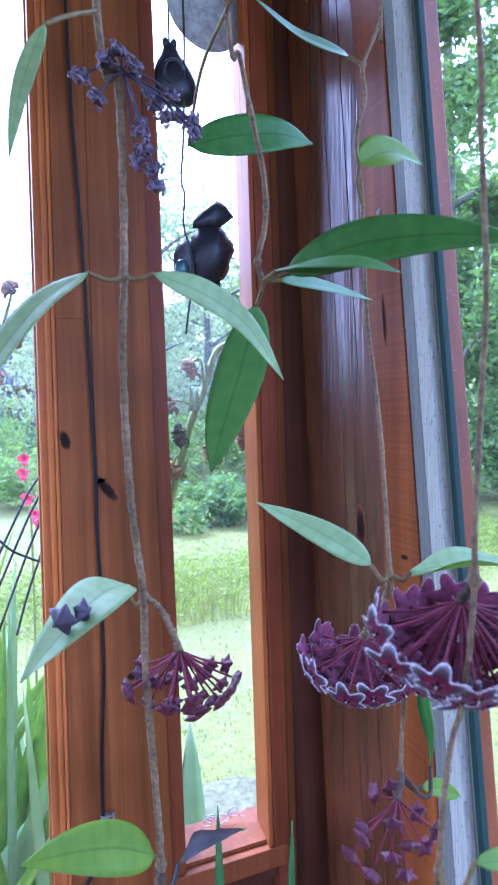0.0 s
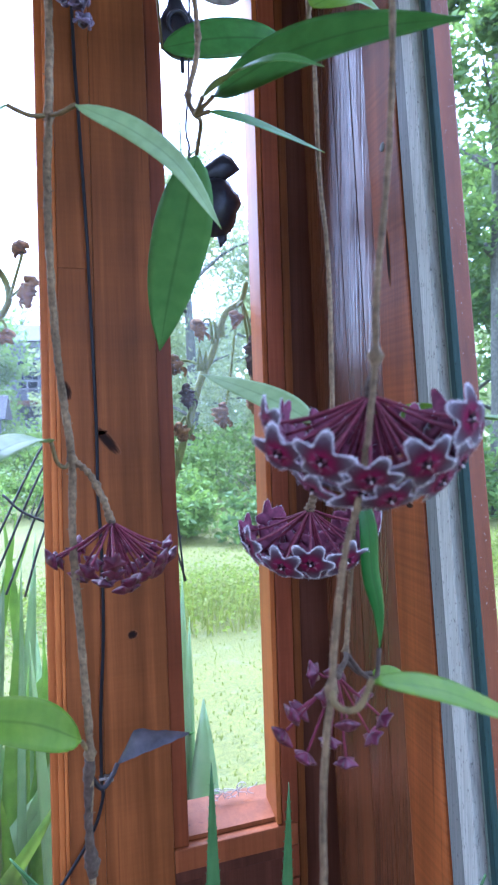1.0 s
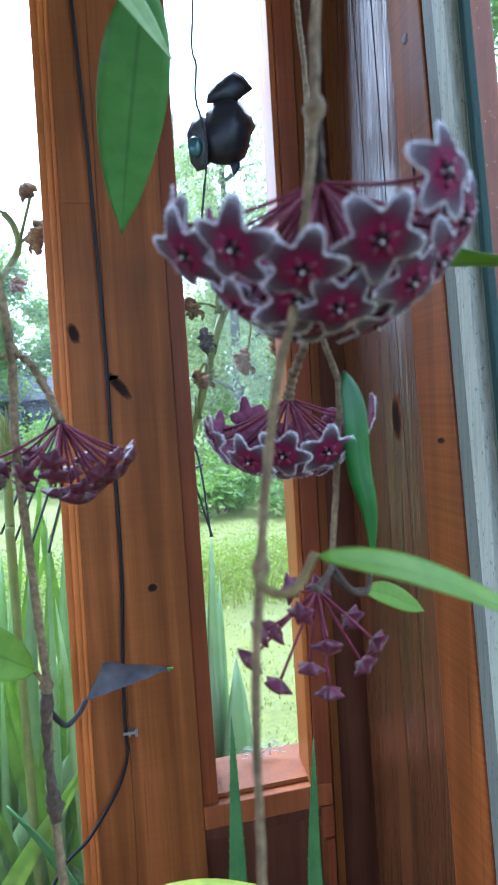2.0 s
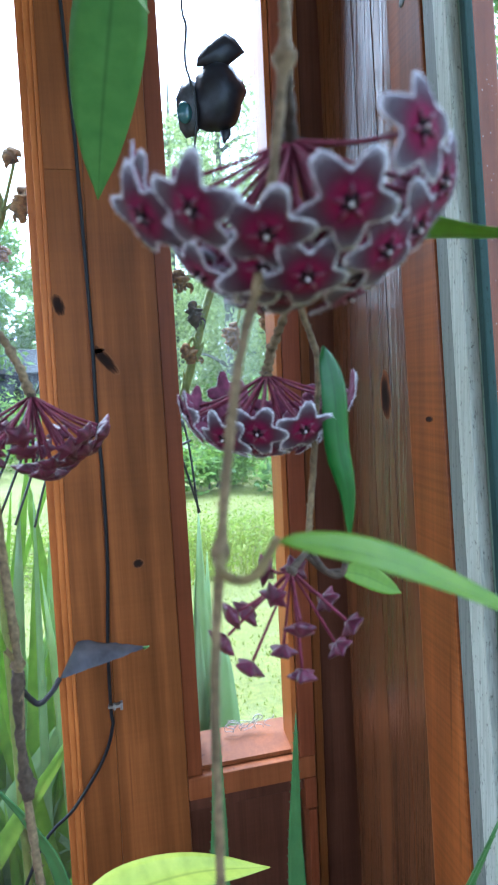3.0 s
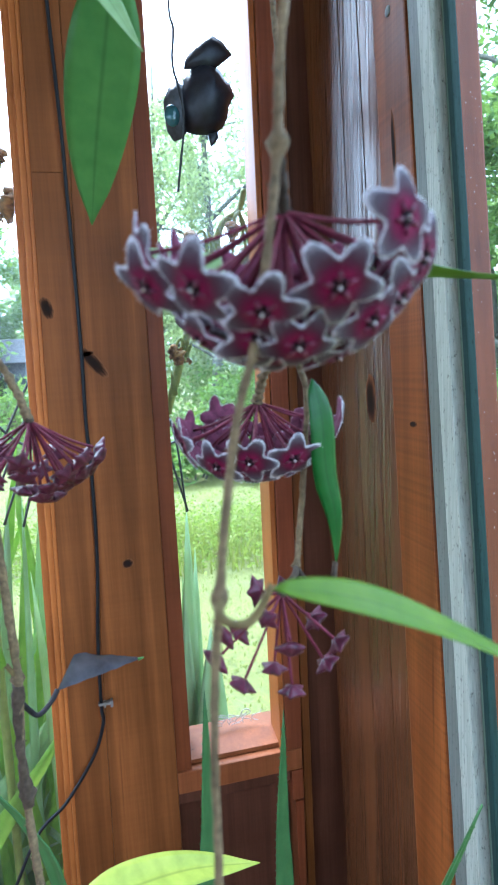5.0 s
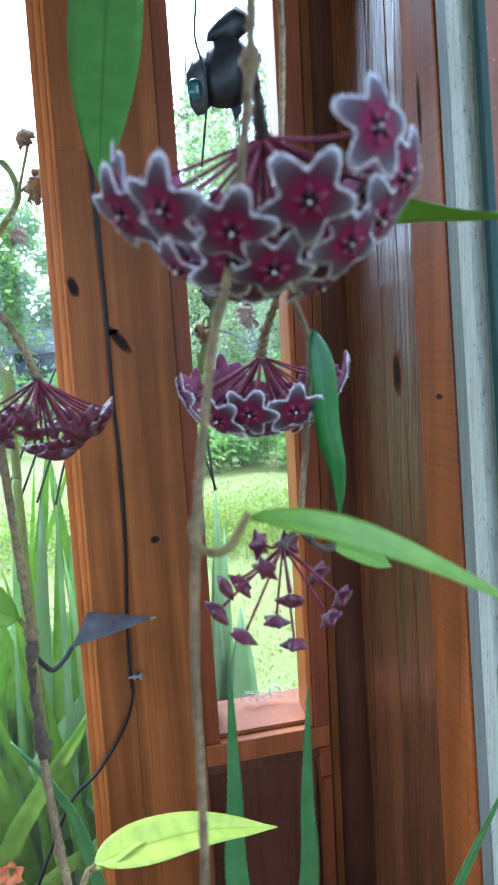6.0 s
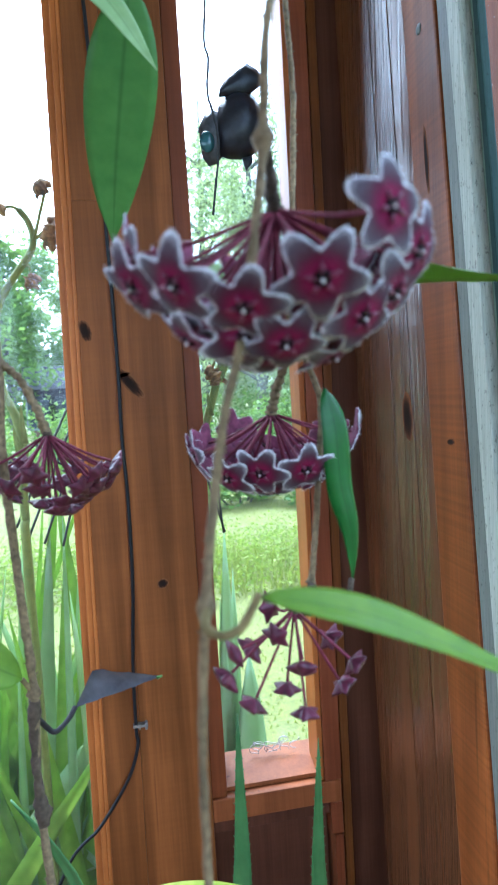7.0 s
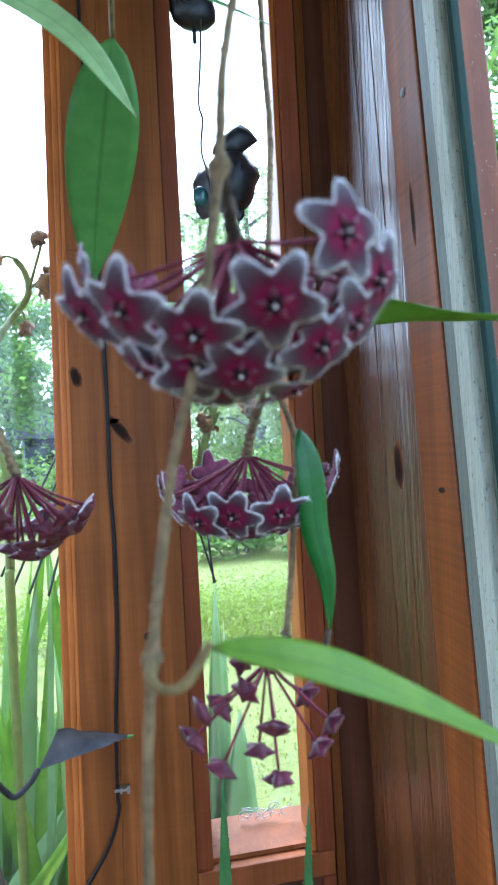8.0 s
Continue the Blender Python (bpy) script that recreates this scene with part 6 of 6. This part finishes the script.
wpart("bloom", bm, (ORANGE_BLOOM, ORANGE_BLOOM), orangep)

rake = thing("wire_rake", "black wire rake head leaning outside against the post", "rake", (-0.26, 0.17, 1.2))
HUB = Vector((-0.262, 0.165, 1.62))
for a, b in (((-0.383, 1.428), (-0.463, 1.268)), ((-0.381, 1.397), (-0.447, 1.252)), ((-0.38, 1.354), (-0.426, 1.24)), ((-0.382, 1.293), (-0.4, 1.234)), ((-0.171, 1.352), (-0.16, 1.231)), ((-0.178, 1.31), (-0.158, 1.232))):
    A, B = Vector((a[0], 0.17, a[1])), Vector((b[0], 0.17, b[1]))
    wpart("tine", tube(bmesh.new(), spline([HUB, HUB.lerp(A, 0.75), A, B], 5), 0.0019, 6), IRON, rake)
wpart("crossbar", tube(bmesh.new(), spline([(-0.425, 0.168, 1.388), (-0.384, 0.168, 1.352), (-0.27, 0.168, 1.31), (-0.165, 0.168, 1.345)], 6), 0.002, 6), IRON, rake)
for c in ((-0.181, 0.163, 1.372), (-0.447, 0.163, 1.33)):
    bm = bmesh.new()
    bmesh.ops.create_icosphere(bm, subdivisions=2, radius=0.0075)
    bmesh.ops.transform(bm, matrix=Matrix.Translation(c), verts=list(bm.verts))
    wpart("knob", bm, IRON, rake)
wpart("handle", tube(bmesh.new(), [Vector((-0.262, 0.168, 1.58)), Vector((-0.27, 0.172, 0.6)), Vector((-0.275, 0.2, GROUND))], 0.012, 10), WOOD_DARK, rake)

dry = thing("dry_tendrils", "pale dry curled tendrils caught on the sill outside the pane", "debris", (-0.12, 0.06, 0.936))
rt = random.Random(14)
for k in range(9):
    x = rt.uniform(-0.15, -0.08)
    pts, a = [Vector((x, 0.058, 0.9365))], rt.uniform(0, 6.28)
    for i in range(9):
        a += rt.uniform(0.3, 1.3) * (1 if k % 2 else -1)
        pts.append(pts[-1] + Vector((math.cos(a) * 0.006, rt.uniform(-0.0008, 0.0008), abs(math.sin(a)) * 0.0045 * (1 if i < 6 else -1))))
    wpart("tendril", tube(bmesh.new(), spline(pts, 4), 0.00055, 5), EYE_WHITE, dry)
